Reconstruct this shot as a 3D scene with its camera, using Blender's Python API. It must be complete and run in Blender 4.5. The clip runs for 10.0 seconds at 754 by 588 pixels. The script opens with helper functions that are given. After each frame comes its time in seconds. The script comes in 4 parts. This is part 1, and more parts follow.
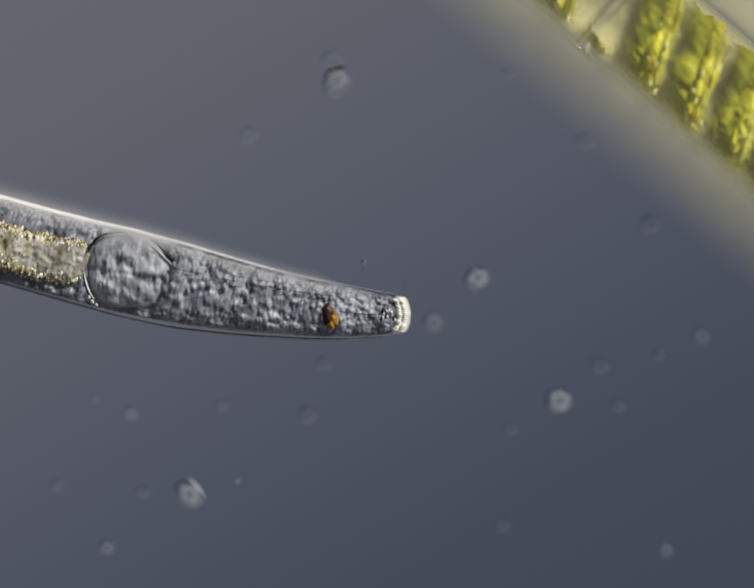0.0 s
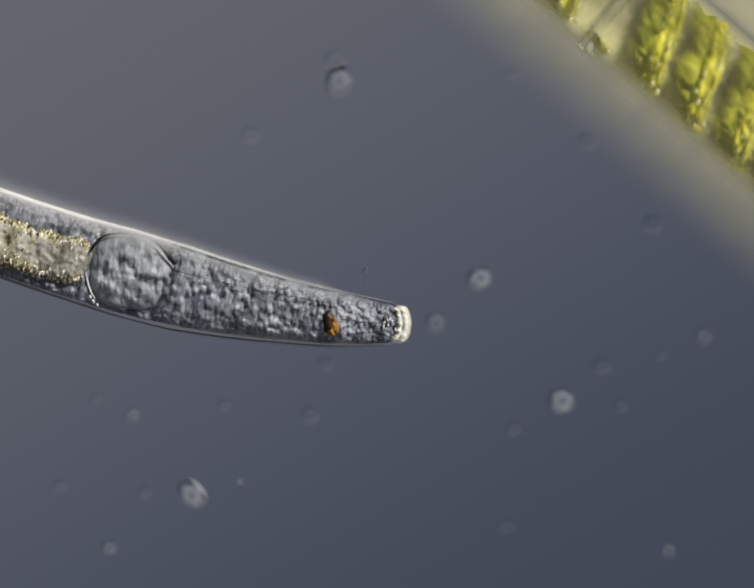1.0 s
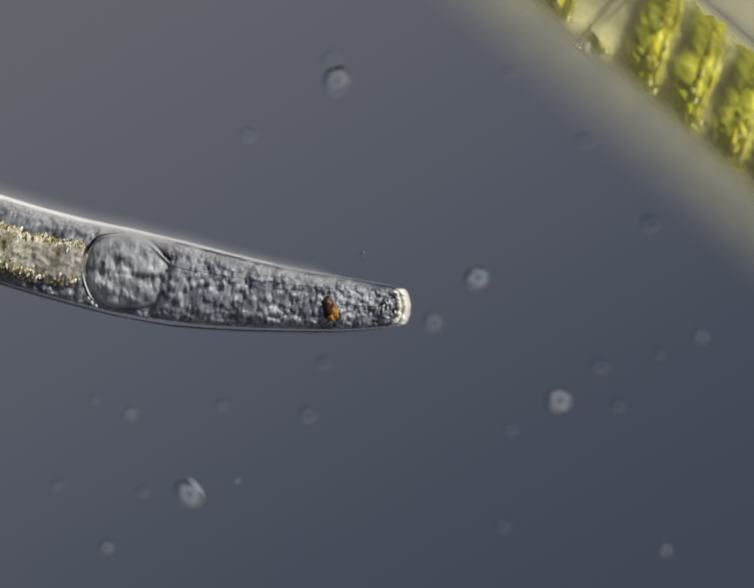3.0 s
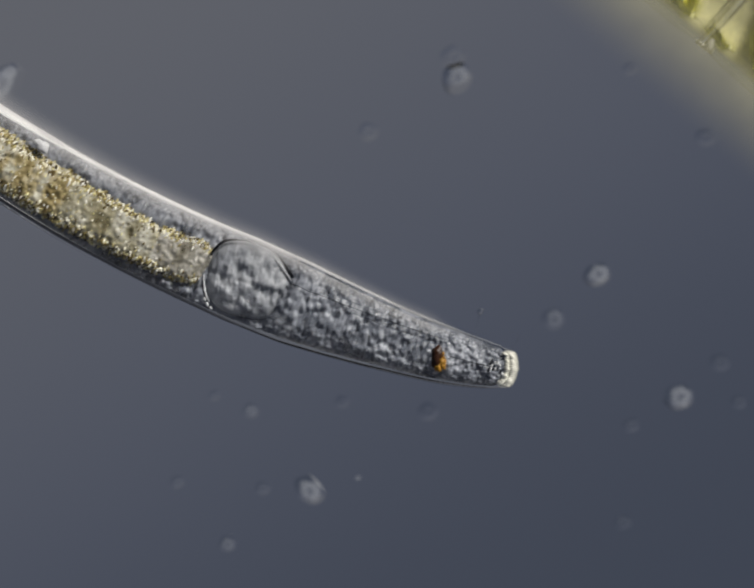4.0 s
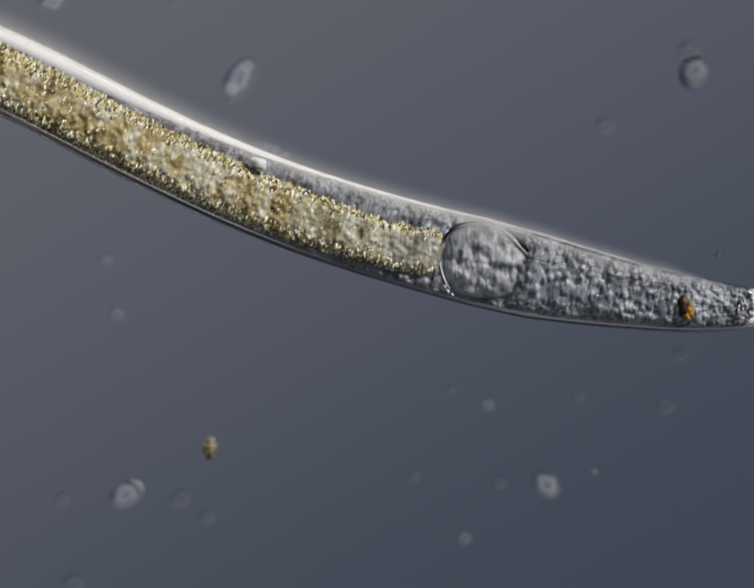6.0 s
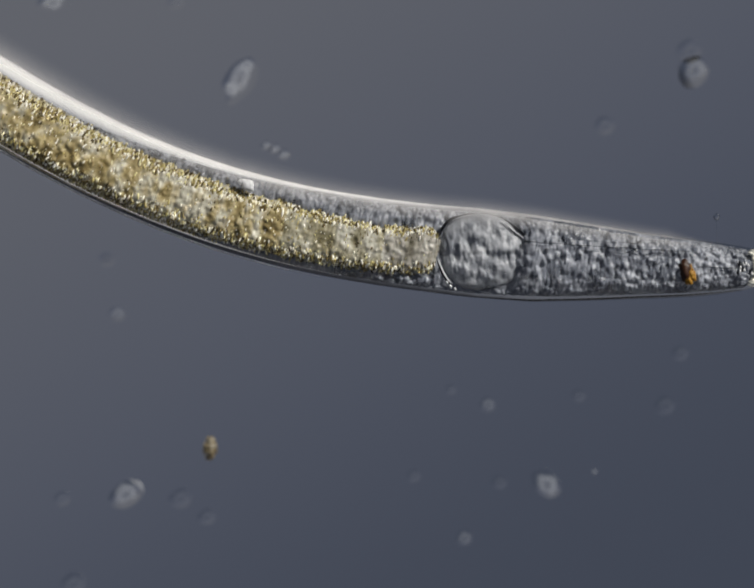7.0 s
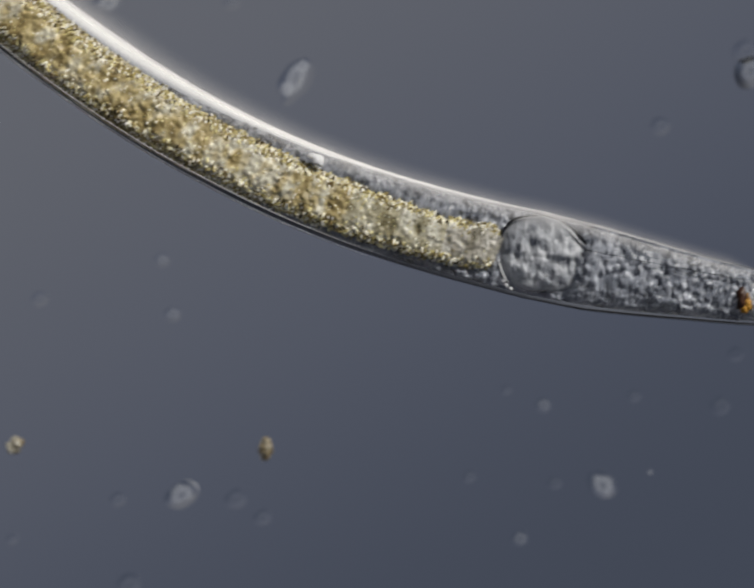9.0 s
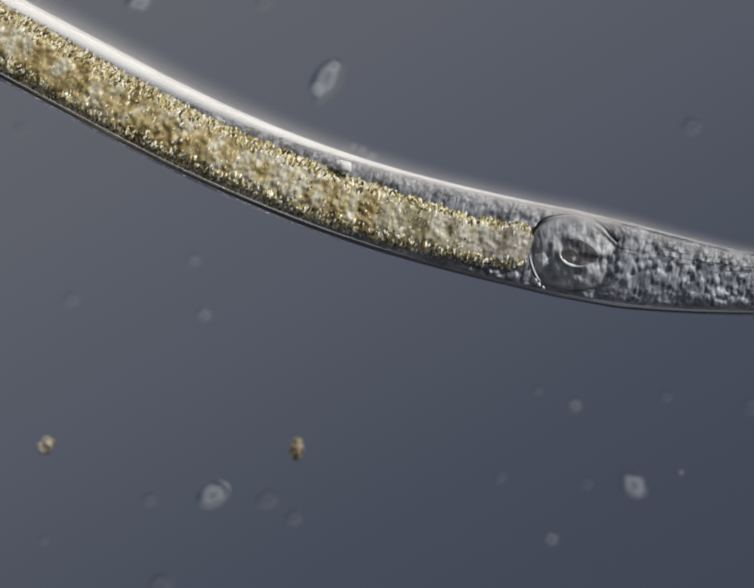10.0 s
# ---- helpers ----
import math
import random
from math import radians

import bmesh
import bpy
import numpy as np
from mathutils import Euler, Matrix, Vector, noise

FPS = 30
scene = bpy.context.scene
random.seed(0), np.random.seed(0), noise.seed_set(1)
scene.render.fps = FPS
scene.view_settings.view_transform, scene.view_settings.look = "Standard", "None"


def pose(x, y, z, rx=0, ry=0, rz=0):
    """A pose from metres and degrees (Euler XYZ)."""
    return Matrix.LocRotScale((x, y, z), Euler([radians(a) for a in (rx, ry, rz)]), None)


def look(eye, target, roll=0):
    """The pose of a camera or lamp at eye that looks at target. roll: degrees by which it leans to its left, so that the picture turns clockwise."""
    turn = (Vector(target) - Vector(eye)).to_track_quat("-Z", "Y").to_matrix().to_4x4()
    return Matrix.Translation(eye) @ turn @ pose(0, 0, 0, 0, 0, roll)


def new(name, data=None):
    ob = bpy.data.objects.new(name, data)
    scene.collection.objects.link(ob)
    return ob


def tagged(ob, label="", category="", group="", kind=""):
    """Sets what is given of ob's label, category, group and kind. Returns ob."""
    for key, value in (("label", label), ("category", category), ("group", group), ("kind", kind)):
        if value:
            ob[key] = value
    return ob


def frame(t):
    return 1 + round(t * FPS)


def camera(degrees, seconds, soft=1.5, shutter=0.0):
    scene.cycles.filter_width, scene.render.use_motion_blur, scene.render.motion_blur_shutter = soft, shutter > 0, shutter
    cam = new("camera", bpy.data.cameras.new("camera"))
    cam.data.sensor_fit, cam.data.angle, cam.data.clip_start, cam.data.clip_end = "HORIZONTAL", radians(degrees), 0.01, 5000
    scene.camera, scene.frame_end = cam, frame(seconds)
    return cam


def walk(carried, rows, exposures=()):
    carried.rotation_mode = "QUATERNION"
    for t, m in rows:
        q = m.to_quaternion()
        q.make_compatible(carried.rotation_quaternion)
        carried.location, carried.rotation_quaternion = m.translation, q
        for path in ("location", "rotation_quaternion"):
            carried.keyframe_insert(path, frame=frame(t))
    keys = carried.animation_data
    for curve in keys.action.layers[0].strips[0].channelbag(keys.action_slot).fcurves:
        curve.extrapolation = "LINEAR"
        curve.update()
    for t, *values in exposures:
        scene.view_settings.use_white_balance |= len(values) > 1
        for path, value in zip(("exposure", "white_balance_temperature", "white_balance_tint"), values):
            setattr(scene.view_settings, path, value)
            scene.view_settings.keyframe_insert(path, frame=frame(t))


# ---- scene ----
# Two metres here are one millimetre under the microscope: the picture is about 0.4 mm wide.
M = 0.0005            # metres to one unit of the plan
FOCUS = 0.047         # height of the worm's axis over the slide
EYE = FOCUS + 3.192
K = M / 0.0025
cam = camera(14.0, 10.0, soft=2.0, shutter=0.2)
# the objective's shallow focus lies on the upper face of the worm's tissues
cam.data.dof.use_dof, cam.data.dof.focus_distance, cam.data.dof.aperture_fstop = True, EYE - FOCUS - 0.018, 0.5
walk(cam, [
    (0.0, pose(0.00000, 0.00000, EYE)),
    (0.5, pose(-0.00202, 0.00051, EYE)),
    (1.0, pose(-0.00253, 0.00051, EYE)),
    (1.5, pose(-0.00152, 0.00051, EYE)),
    (2.0, pose(0.00000, 0.00000, EYE)),
    (3.3, pose(0.00000, 0.00000, EYE)),
    (3.4, pose(-0.00152, 0.00000, EYE)),
    (3.5, pose(-0.00480, 0.00000, EYE)),
    (3.6, pose(-0.01011, 0.00000, EYE)),
    (3.7, pose(-0.02174, 0.00000, EYE)),
    (3.8, pose(-0.07178, -0.00152, EYE)),
    (3.9, pose(-0.09604, -0.00253, EYE)),
    (4.0, pose(-0.12688, -0.00354, EYE)),
    (4.1, pose(-0.14204, -0.00404, EYE)),
    (4.2, pose(-0.16428, -0.00455, EYE)),
    (4.3, pose(-0.22999, -0.00505, EYE)),
    (4.4, pose(-0.27700, -0.00556, EYE)),
    (4.5, pose(-0.30329, -0.00607, EYE)),
    (4.6, pose(-0.33412, -0.00708, EYE)),
    (4.7, pose(-0.34524, -0.00809, EYE)),
    (4.8, pose(-0.36142, -0.00910, EYE)),
    (4.9, pose(-0.37507, -0.01011, EYE)),
    (5.0, pose(-0.37608, -0.01011, EYE)),
    (8.0, pose(-0.37608, -0.01011, EYE)),
    (8.4, pose(-0.37861, -0.00910, EYE)),
    (8.5, pose(-0.37911, -0.00910, EYE)),
    (8.8, pose(-0.38012, -0.00910, EYE)),
    (8.9, pose(-0.38417, -0.00910, EYE)),
    (9.0, pose(-0.43471, -0.00960, EYE)),
    (9.1, pose(-0.44937, -0.01011, EYE)),
    (9.2, pose(-0.45544, -0.01011, EYE)),
    (9.3, pose(-0.46504, -0.01011, EYE)),
    (9.5, pose(-0.46909, -0.01011, EYE)),
    (10.0, pose(-0.46757, -0.00935, EYE)),
], [(0.0, 0.02), (2.0, 0.0), (3.5, -0.06), (4.5, -0.12), (5.5, -0.07), (7.0, -0.06), (8.0, 0.0), (10.0, 0.0)])


# ---- world: the microscope's condenser, tilted, shines up through the slide from all below ----
world = bpy.data.worlds.new("condenser_light")
scene.world = world
world.use_nodes = True
wn, wl = world.node_tree.nodes, world.node_tree.links
wn.clear()


def wmath(op, a, b=None):
    n = wn.new("ShaderNodeMath")
    n.operation = op
    for i, v in enumerate((a, b)):
        if v is None:
            continue
        if isinstance(v, (int, float)):
            n.inputs[i].default_value = v
        else:
            wl.new(v, n.inputs[i])
    return n.outputs[0]


def wramp(fac, stops):
    n = wn.new("ShaderNodeValToRGB")
    e = n.color_ramp.elements
    while len(e) < len(stops):
        e.new(0.5)
    for el, (p, c) in zip(e, stops):
        el.position, el.color = p, (*c, 1)
    wl.new(fac, n.inputs[0])
    return n.outputs[0]


w_dir = wn.new("ShaderNodeTexCoord").outputs["Generated"]
w_xyz = wn.new("ShaderNodeSeparateXYZ")
wl.new(w_dir, w_xyz.inputs[0])
w_x, w_y = w_xyz.outputs[0], w_xyz.outputs[1]
# the even field, brighter on one side of the condenser
w_even = wmath("ADD", wmath("ADD", wmath("MULTIPLY", w_x, -2.0), wmath("MULTIPLY", w_y, 3.5)), 0.5)
w_field = wramp(w_even, [(0.0, (0.053, 0.063, 0.089)), (0.25, (0.063, 0.073, 0.102)), (0.5, (0.085, 0.095, 0.1265)), (1.0, (0.126, 0.132, 0.153))])
# the oblique cone of the lamp: light on one flank, dark on the other
w_tilt = wmath("ADD", wmath("MULTIPLY", wmath("ADD", wmath("MULTIPLY", w_y, 0.62), wmath("MULTIPLY", w_x, 0.72)), 0.5), 0.5)
w_below = wmath("MINIMUM", wmath("MAXIMUM", wmath("MULTIPLY", w_xyz.outputs[2], -2.5), 0.0), 1.0)
w_cone = wramp(w_tilt, [(0.10, (0.06, 0.06, 0.055)), (0.20, (0.46, 0.44, 0.39)), (0.27, (0.86, 0.83, 0.74)), (0.315, (0.74, 0.72, 0.66)), (0.36, (0.30, 0.295, 0.28)),
                        (0.398, (0.0, 0.0, 0.0)), (1.0, (0.0, 0.0, 0.0))])
w_dim = wramp(w_tilt, [(0.0, (1, 1, 1)), (0.595, (1, 1, 1)), (0.64, (0.36, 0.36, 0.36)), (0.72, (0.12, 0.12, 0.13)), (1.0, (0.10, 0.10, 0.10))])
w_mul = wn.new("ShaderNodeMix")
w_mul.data_type, w_mul.blend_type = "RGBA", "MULTIPLY"
w_mul.inputs[0].default_value = 1.0
wl.new(w_field, w_mul.inputs[6])
wl.new(w_dim, w_mul.inputs[7])
w_add = wn.new("ShaderNodeMix")
w_add.data_type, w_add.blend_type = "RGBA", "ADD"
w_add.inputs[0].default_value = 1.0
wl.new(w_mul.outputs[2], w_add.inputs[6])
wl.new(w_cone, w_add.inputs[7])
wl.new(w_below, w_add.inputs[0])
w_bg = wn.new("ShaderNodeBackground")
wl.new(w_add.outputs[2], w_bg.inputs[0])
w_bg.inputs[1].default_value = 1.0
wl.new(w_bg.outputs[0], wn.new("ShaderNodeOutputWorld").inputs[0])

# ---- a slanting lamp added above, besides the condenser, to bring out the relief ----
sun = new("sun", bpy.data.lights.new("sun", "SUN"))
sun.data.energy, sun.data.angle, sun.data.color = 4.6, radians(4), (1.0, 0.97, 0.92)
sun.matrix_world = look((0.85, 0.85, 0.75), (0, 0, 0))


# ---- materials ----
def material(name):
    m = bpy.data.materials.new(name)
    m.use_nodes = True
    return m, m.node_tree.nodes, m.node_tree.links, m.node_tree.nodes["Principled BSDF"]


def ramp_node(nodes, links, fac, stops):
    n = nodes.new("ShaderNodeValToRGB")
    e = n.color_ramp.elements
    while len(e) < len(stops):
        e.new(0.5)
    for el, (p, c) in zip(e, stops):
        el.position, el.color = p, (*c, 1)
    links.new(fac, n.inputs[0])
    return n.outputs[0]


def clear_material(name, ior, rough=0.0, tint=(1, 1, 1)):
    """A clear body in water: it bends the light and has no gloss of its own."""
    m, n, l, p = material(name)
    n.remove(p)
    r = n.new("ShaderNodeBsdfRefraction")
    r.inputs["Color"].default_value = (*tint, 1)
    r.inputs["Roughness"].default_value = rough
    r.inputs["IOR"].default_value = ior
    l.new(r.outputs[0], n["Material Output"].inputs[0])
    return m


def grainy_material(name, stops, scale, rough, bump, fine=3.0, spec=0.4, island=False, stretch=(1, 1, 1)):
    """A surface mottled at two scales, in the coordinates of the body so that pieces run on into each other."""
    m, n, l, p = material(name)
    at = n.new("ShaderNodeAttribute")
    at.attribute_name = "body"
    mp = n.new("ShaderNodeMapping")
    mp.inputs["Scale"].default_value = stretch
    l.new(at.outputs["Vector"], mp.inputs[0])
    big, small = n.new("ShaderNodeTexNoise"), n.new("ShaderNodeTexVoronoi")
    for t, k in ((big, 1.0), (small, fine)):
        l.new(mp.outputs[0], t.inputs["Vector"])
        t.inputs["Scale"].default_value = scale * k
    big.inputs["Detail"].default_value = 6
    mix = n.new("ShaderNodeMath")
    mix.operation = "MULTIPLY_ADD"
    l.new(small.outputs["Distance"], mix.inputs[0])
    mix.inputs[1].default_value = 0.35
    l.new(big.outputs["Fac"], mix.inputs[2])
    fac = mix.outputs[0]
    if island:
        g = n.new("ShaderNodeNewGeometry")
        fac = g.outputs["Random Per Island"]
    l.new(ramp_node(n, l, fac, stops), p.inputs["Base Color"])
    b = n.new("ShaderNodeBump")
    b.inputs["Strength"].default_value, b.inputs["Distance"].default_value = bump, 0.02 * K
    l.new(mix.outputs[0], b.inputs["Height"])
    l.new(b.outputs[0], p.inputs["Normal"])
    p.inputs["Roughness"].default_value = rough
    p.inputs["Specular IOR Level"].default_value = spec
    return m


def plain_material(name, colour, rough=0.5, spec=0.4):
    m, n, l, p = material(name)
    tex = n.new("ShaderNodeTexNoise")
    tex.inputs["Scale"].default_value = 300
    tex.inputs["Detail"].default_value = 4
    c = Vector(colour)
    l.new(ramp_node(n, l, tex.outputs["Fac"], [(0.3, c * 0.6), (0.7, c * 1.2)]), p.inputs["Base Color"])
    p.inputs["Roughness"].default_value = rough
    p.inputs["Specular IOR Level"].default_value = spec
    return m


def glassy(m, share, ior, rough, tint):
    """Lets a share of the light through a tissue, bent by its relief."""
    n, l = m.node_tree.nodes, m.node_tree.links
    body, out = n["Principled BSDF"], n["Material Output"]
    r = n.new("ShaderNodeBsdfRefraction")
    r.inputs["Color"].default_value = (*tint, 1)
    r.inputs["Roughness"].default_value, r.inputs["IOR"].default_value = rough, ior
    if body.inputs["Normal"].is_linked:
        l.new(body.inputs["Normal"].links[0].from_socket, r.inputs["Normal"])
    mix = n.new("ShaderNodeMixShader")
    mix.inputs[0].default_value = share
    l.new(body.outputs[0], mix.inputs[1])
    l.new(r.outputs[0], mix.inputs[2])
    l.new(mix.outputs[0], out.inputs[0])


SLIDE = clear_material("slide_glass", 1.01)
CUTICLES = {}


def cuticle(s):
    """The skin, stiffer along the body and softer to the head."""
    ior = round(float(np.interp(s, (-900, -450, -50, 150, 640), (1.22, 1.16, 1.10, 1.065, 1.045))), 2)
    if ior not in CUTICLES:
        CUTICLES[ior] = clear_material("cuticle", ior, 0.08 + 0.9 * max(0, 1.15 - ior), Vector((1, 1, 1)) * (0.97 - 0.4 * max(0, 1.15 - ior)))
    return CUTICLES[ior]



FLESH = grainy_material("pharynx_flesh", [(0.38, (0.105, 0.118, 0.146)), (0.58, (0.25, 0.272, 0.32)), (0.8, (0.50, 0.528, 0.59))], 62, 0.32, 0.35, spec=0.5)
FLESH_GRAIN = grainy_material("flesh_grains", [(0.0, (0.094, 0.101, 0.115)), (0.6, (0.16, 0.17, 0.19)), (0.94, (0.27, 0.285, 0.31)), (1.0, (0.50, 0.515, 0.54))], 200, 0.3, 0.2, island=True)
BULB = grainy_material("bulb_muscle", [(0.42, (0.25, 0.268, 0.305)), (0.57, (0.43, 0.455, 0.505)), (0.74, (0.66, 0.685, 0.73))], 76, 0.35, 0.3, fine=2.2, spec=0.45)
GUT = grainy_material("gut_wall", [(0.38, (0.12, 0.09, 0.035)), (0.52, (0.335, 0.255, 0.105)), (0.66, (0.52, 0.43, 0.22)), (0.82, (0.68, 0.65, 0.53))], 60, 0.35, 0.6, fine=2.2, stretch=(1.3, 0.8, 1))
GUT_MID = grainy_material("gut_wall_mid", [(0.38, (0.13, 0.11, 0.055)), (0.52, (0.32, 0.285, 0.17)), (0.66, (0.48, 0.45, 0.32)), (0.82, (0.68, 0.66, 0.56))], 60, 0.35, 0.6, fine=2.2, stretch=(1.3, 0.8, 1))
GUT_PALE = grainy_material("gut_wall_front", [(0.38, (0.16, 0.145, 0.10)), (0.52, (0.36, 0.335, 0.27)), (0.66, (0.52, 0.50, 0.44)), (0.82, (0.70, 0.68, 0.63))], 60, 0.35, 0.6, fine=2.2, stretch=(1.3, 0.8, 1))
GUT_GRAIN = grainy_material("gut_grains", [(0.0, (0.04, 0.028, 0.011)), (0.34, (0.14, 0.10, 0.038)), (0.54, (0.45, 0.38, 0.15)), (0.72, (0.74, 0.68, 0.38)), (0.84, (0.87, 0.84, 0.70)), (1.0, (0.95, 0.94, 0.9))], 200, 0.2, 0.2, island=True, spec=0.7)
DARK = plain_material("dark_lining", (0.012, 0.013, 0.017), 0.8, 0.05)
EYE_DARK = plain_material("eyespot_brown", (0.035, 0.011, 0.003), 0.4)
EYE_ORANGE = plain_material("eyespot_orange", (0.33, 0.17, 0.022), 0.5, 0.2)
LIP = plain_material("lip_white", (0.80, 0.79, 0.70), 0.15, 1.0)
FOLD = plain_material("skin_fold", (0.50, 0.50, 0.51), 0.5, 0.2)
PALE = plain_material("pale_bead", (0.75, 0.76, 0.78), 0.3)
SEAM = plain_material("wall_seam", (0.62, 0.61, 0.52), 0.4)
GLINT = plain_material("glint_lump", (0.86, 0.83, 0.38), 0.2, 0.8)
glassy(SEAM, 0.35, 1.1, 0.2, (1.0, 1.0, 0.95))
BRISTLE = plain_material("bristle_grey", (0.10, 0.095, 0.085), 0.6, 0.1)
VALVE = plain_material("valve_lining", (0.062, 0.058, 0.060), 0.7, 0.1)
glassy(FLESH, 0.5, 1.7, 0.05, (1.0, 1.0, 1.0))
glassy(FLESH_GRAIN, 0.7, 1.2, 0.05, (1.0, 1.0, 1.0))
glassy(BULB, 0.55, 1.7, 0.04, (1.0, 1.0, 1.0))
glassy(GUT, 0.4, 1.6, 0.05, (1.0, 0.95, 0.75))
glassy(GUT_MID, 0.4, 1.6, 0.05, (1.0, 0.95, 0.75))
glassy(GUT_PALE, 0.4, 1.6, 0.05, (1.0, 0.95, 0.75))
glassy(VALVE, 0.35, 1.1, 0.2, (0.8, 0.78, 0.78))
BEAD = clear_material("clear_bead", 1.09, 0.14)
BEAD_FAINT = clear_material("faint_bead", 1.031, 0.14)


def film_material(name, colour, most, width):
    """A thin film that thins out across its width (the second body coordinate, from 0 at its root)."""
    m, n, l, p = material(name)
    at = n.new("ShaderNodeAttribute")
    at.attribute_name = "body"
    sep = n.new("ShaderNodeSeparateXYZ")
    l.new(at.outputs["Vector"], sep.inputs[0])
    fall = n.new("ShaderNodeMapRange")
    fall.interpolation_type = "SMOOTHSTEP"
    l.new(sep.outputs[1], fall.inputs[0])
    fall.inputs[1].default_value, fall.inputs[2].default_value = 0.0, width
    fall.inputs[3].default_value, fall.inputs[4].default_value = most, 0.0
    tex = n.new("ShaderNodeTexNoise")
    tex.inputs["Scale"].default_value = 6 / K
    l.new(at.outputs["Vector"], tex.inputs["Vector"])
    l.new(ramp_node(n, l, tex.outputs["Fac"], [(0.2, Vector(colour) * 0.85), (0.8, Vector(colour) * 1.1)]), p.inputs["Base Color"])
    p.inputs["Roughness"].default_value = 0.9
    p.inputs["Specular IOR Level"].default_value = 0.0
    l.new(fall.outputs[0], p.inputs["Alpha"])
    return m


# ring films that paint the specks' out-of-focus glow
RING_BRIGHT = film_material("speck_ring", (0.62, 0.65, 0.70), 0.25, 1.0)
RING_MID = film_material("soft_ring", (0.58, 0.61, 0.65), 0.11, 1.0)
RING_FAINT = film_material("faint_ring", (0.5, 0.53, 0.57), 0.035, 1.0)
# pale film colour for the bright haze at the worm's upper edge
SKIN_HALO = film_material("skin_halo", (0.66, 0.645, 0.64), 0.54, 40 * M)
# beige film colour for the blurred glow round the filament
ALGA_HALO = film_material("alga_halo", (0.63, 0.59, 0.35), 0.68, 220 * M)
SAP = film_material("cell_sap", (0.88, 0.83, 0.48), 0.92, 9.0)
WALL_CELL = clear_material("cell_wall", 1.006, 0.15, (0.97, 0.97, 0.92))
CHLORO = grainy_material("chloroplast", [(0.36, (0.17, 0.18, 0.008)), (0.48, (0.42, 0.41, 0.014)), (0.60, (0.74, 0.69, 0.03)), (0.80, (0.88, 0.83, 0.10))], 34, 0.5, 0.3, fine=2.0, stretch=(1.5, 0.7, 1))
# the band's green, darkened to paint its shaded side
CHLORO_SHADED = grainy_material("chloroplast_shaded", [(0.38, (0.09, 0.115, 0.008)), (0.54, (0.22, 0.245, 0.014)), (0.70, (0.46, 0.46, 0.04))], 34, 0.6, 0.2, fine=2.0, spec=0.2, stretch=(1.5, 0.7, 1))


def ragged_rim(m, full, none):
    """The band's ragged rim lets light through."""
    n, l = m.node_tree.nodes, m.node_tree.links
    a, b = n.new("ShaderNodeAttribute"), n.new("ShaderNodeAttribute")
    a.attribute_name, b.attribute_name = "across", "body"
    sep = n.new("ShaderNodeSeparateXYZ")
    l.new(a.outputs["Vector"], sep.inputs[0])
    t = n.new("ShaderNodeTexNoise")
    t.inputs["Scale"].default_value = 55
    l.new(b.outputs["Vector"], t.inputs["Vector"])
    add = n.new("ShaderNodeMath")
    add.operation = "MULTIPLY_ADD"
    l.new(t.outputs["Fac"], add.inputs[0])
    add.inputs[1].default_value = 0.7
    l.new(sep.outputs[0], add.inputs[2])
    fall = n.new("ShaderNodeMapRange")
    fall.interpolation_type = "SMOOTHSTEP"
    l.new(add.outputs[0], fall.inputs[0])
    for k, value in zip((1, 2, 3, 4), (full, none, 1.0, 0.0)):
        fall.inputs[k].default_value = value
    l.new(fall.outputs[0], n["Principled BSDF"].inputs["Alpha"])


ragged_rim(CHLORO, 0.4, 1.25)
ragged_rim(CHLORO_SHADED, 0.5, 1.25)
# brighter yellow that paints the highlight on the band's lit side
CHLORO_LIT = grainy_material("chloroplast_crest", [(0.38, (0.42, 0.41, 0.02)), (0.54, (0.80, 0.74, 0.05)), (0.8, (0.92, 0.88, 0.22))], 40, 0.35, 0.4, fine=2.0, spec=0.5, stretch=(1.4, 0.8, 1))
ragged_rim(CHLORO_LIT, 0.2, 1.0)
RUST = grainy_material("rusty_speck", [(0.3, (0.072, 0.045, 0.024)), (0.6, (0.18, 0.145, 0.085)), (0.9, (0.36, 0.345, 0.29))], 120, 0.4, 0.6)


# ---- helpers for building ----
def part(name, bm, mat, parent=None, label=""):
    me = bpy.data.meshes.new(name)
    bm.to_mesh(me)
    bm.free()
    for f in me.polygons:
        f.use_smooth = True
    me.materials.append(mat)
    ob = new(name, me)
    if parent:
        ob.parent = parent
    if label:
        ob["label"] = label
    return ob


def spot(x, y, z=0.0):
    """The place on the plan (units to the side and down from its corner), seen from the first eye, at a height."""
    k = M * (EYE - z) / (EYE - FOCUS)
    return Vector(((x - 784) * k, (611 - y) * k, z))


def body_mark(bm, origin=(0, 0, 0)):
    lay = bm.verts.layers.float_vector.new("body")
    o = Vector(origin)
    for v in bm.verts:
        v[lay] = (v.co + o) * (0.1 / K)


def lump(bm, place, size, turn=0.0, sub=1, rough=0.0, seed=0.0):
    """A rounded grain, bead or blob added to bm."""
    m = Matrix.Translation(place) @ Matrix.Rotation(turn, 4, "Z") @ Matrix.Diagonal((*size, 1))
    made = bmesh.ops.create_icosphere(bm, subdivisions=sub, radius=1.0, matrix=m)["verts"]
    if rough:
        c = Vector(place)
        for v in made:
            d = v.co - c
            v.co = c + d * (1 + rough * noise.noise(d.normalized() * 1.7 + Vector((seed, seed * 0.7, 3.1))))
    return made


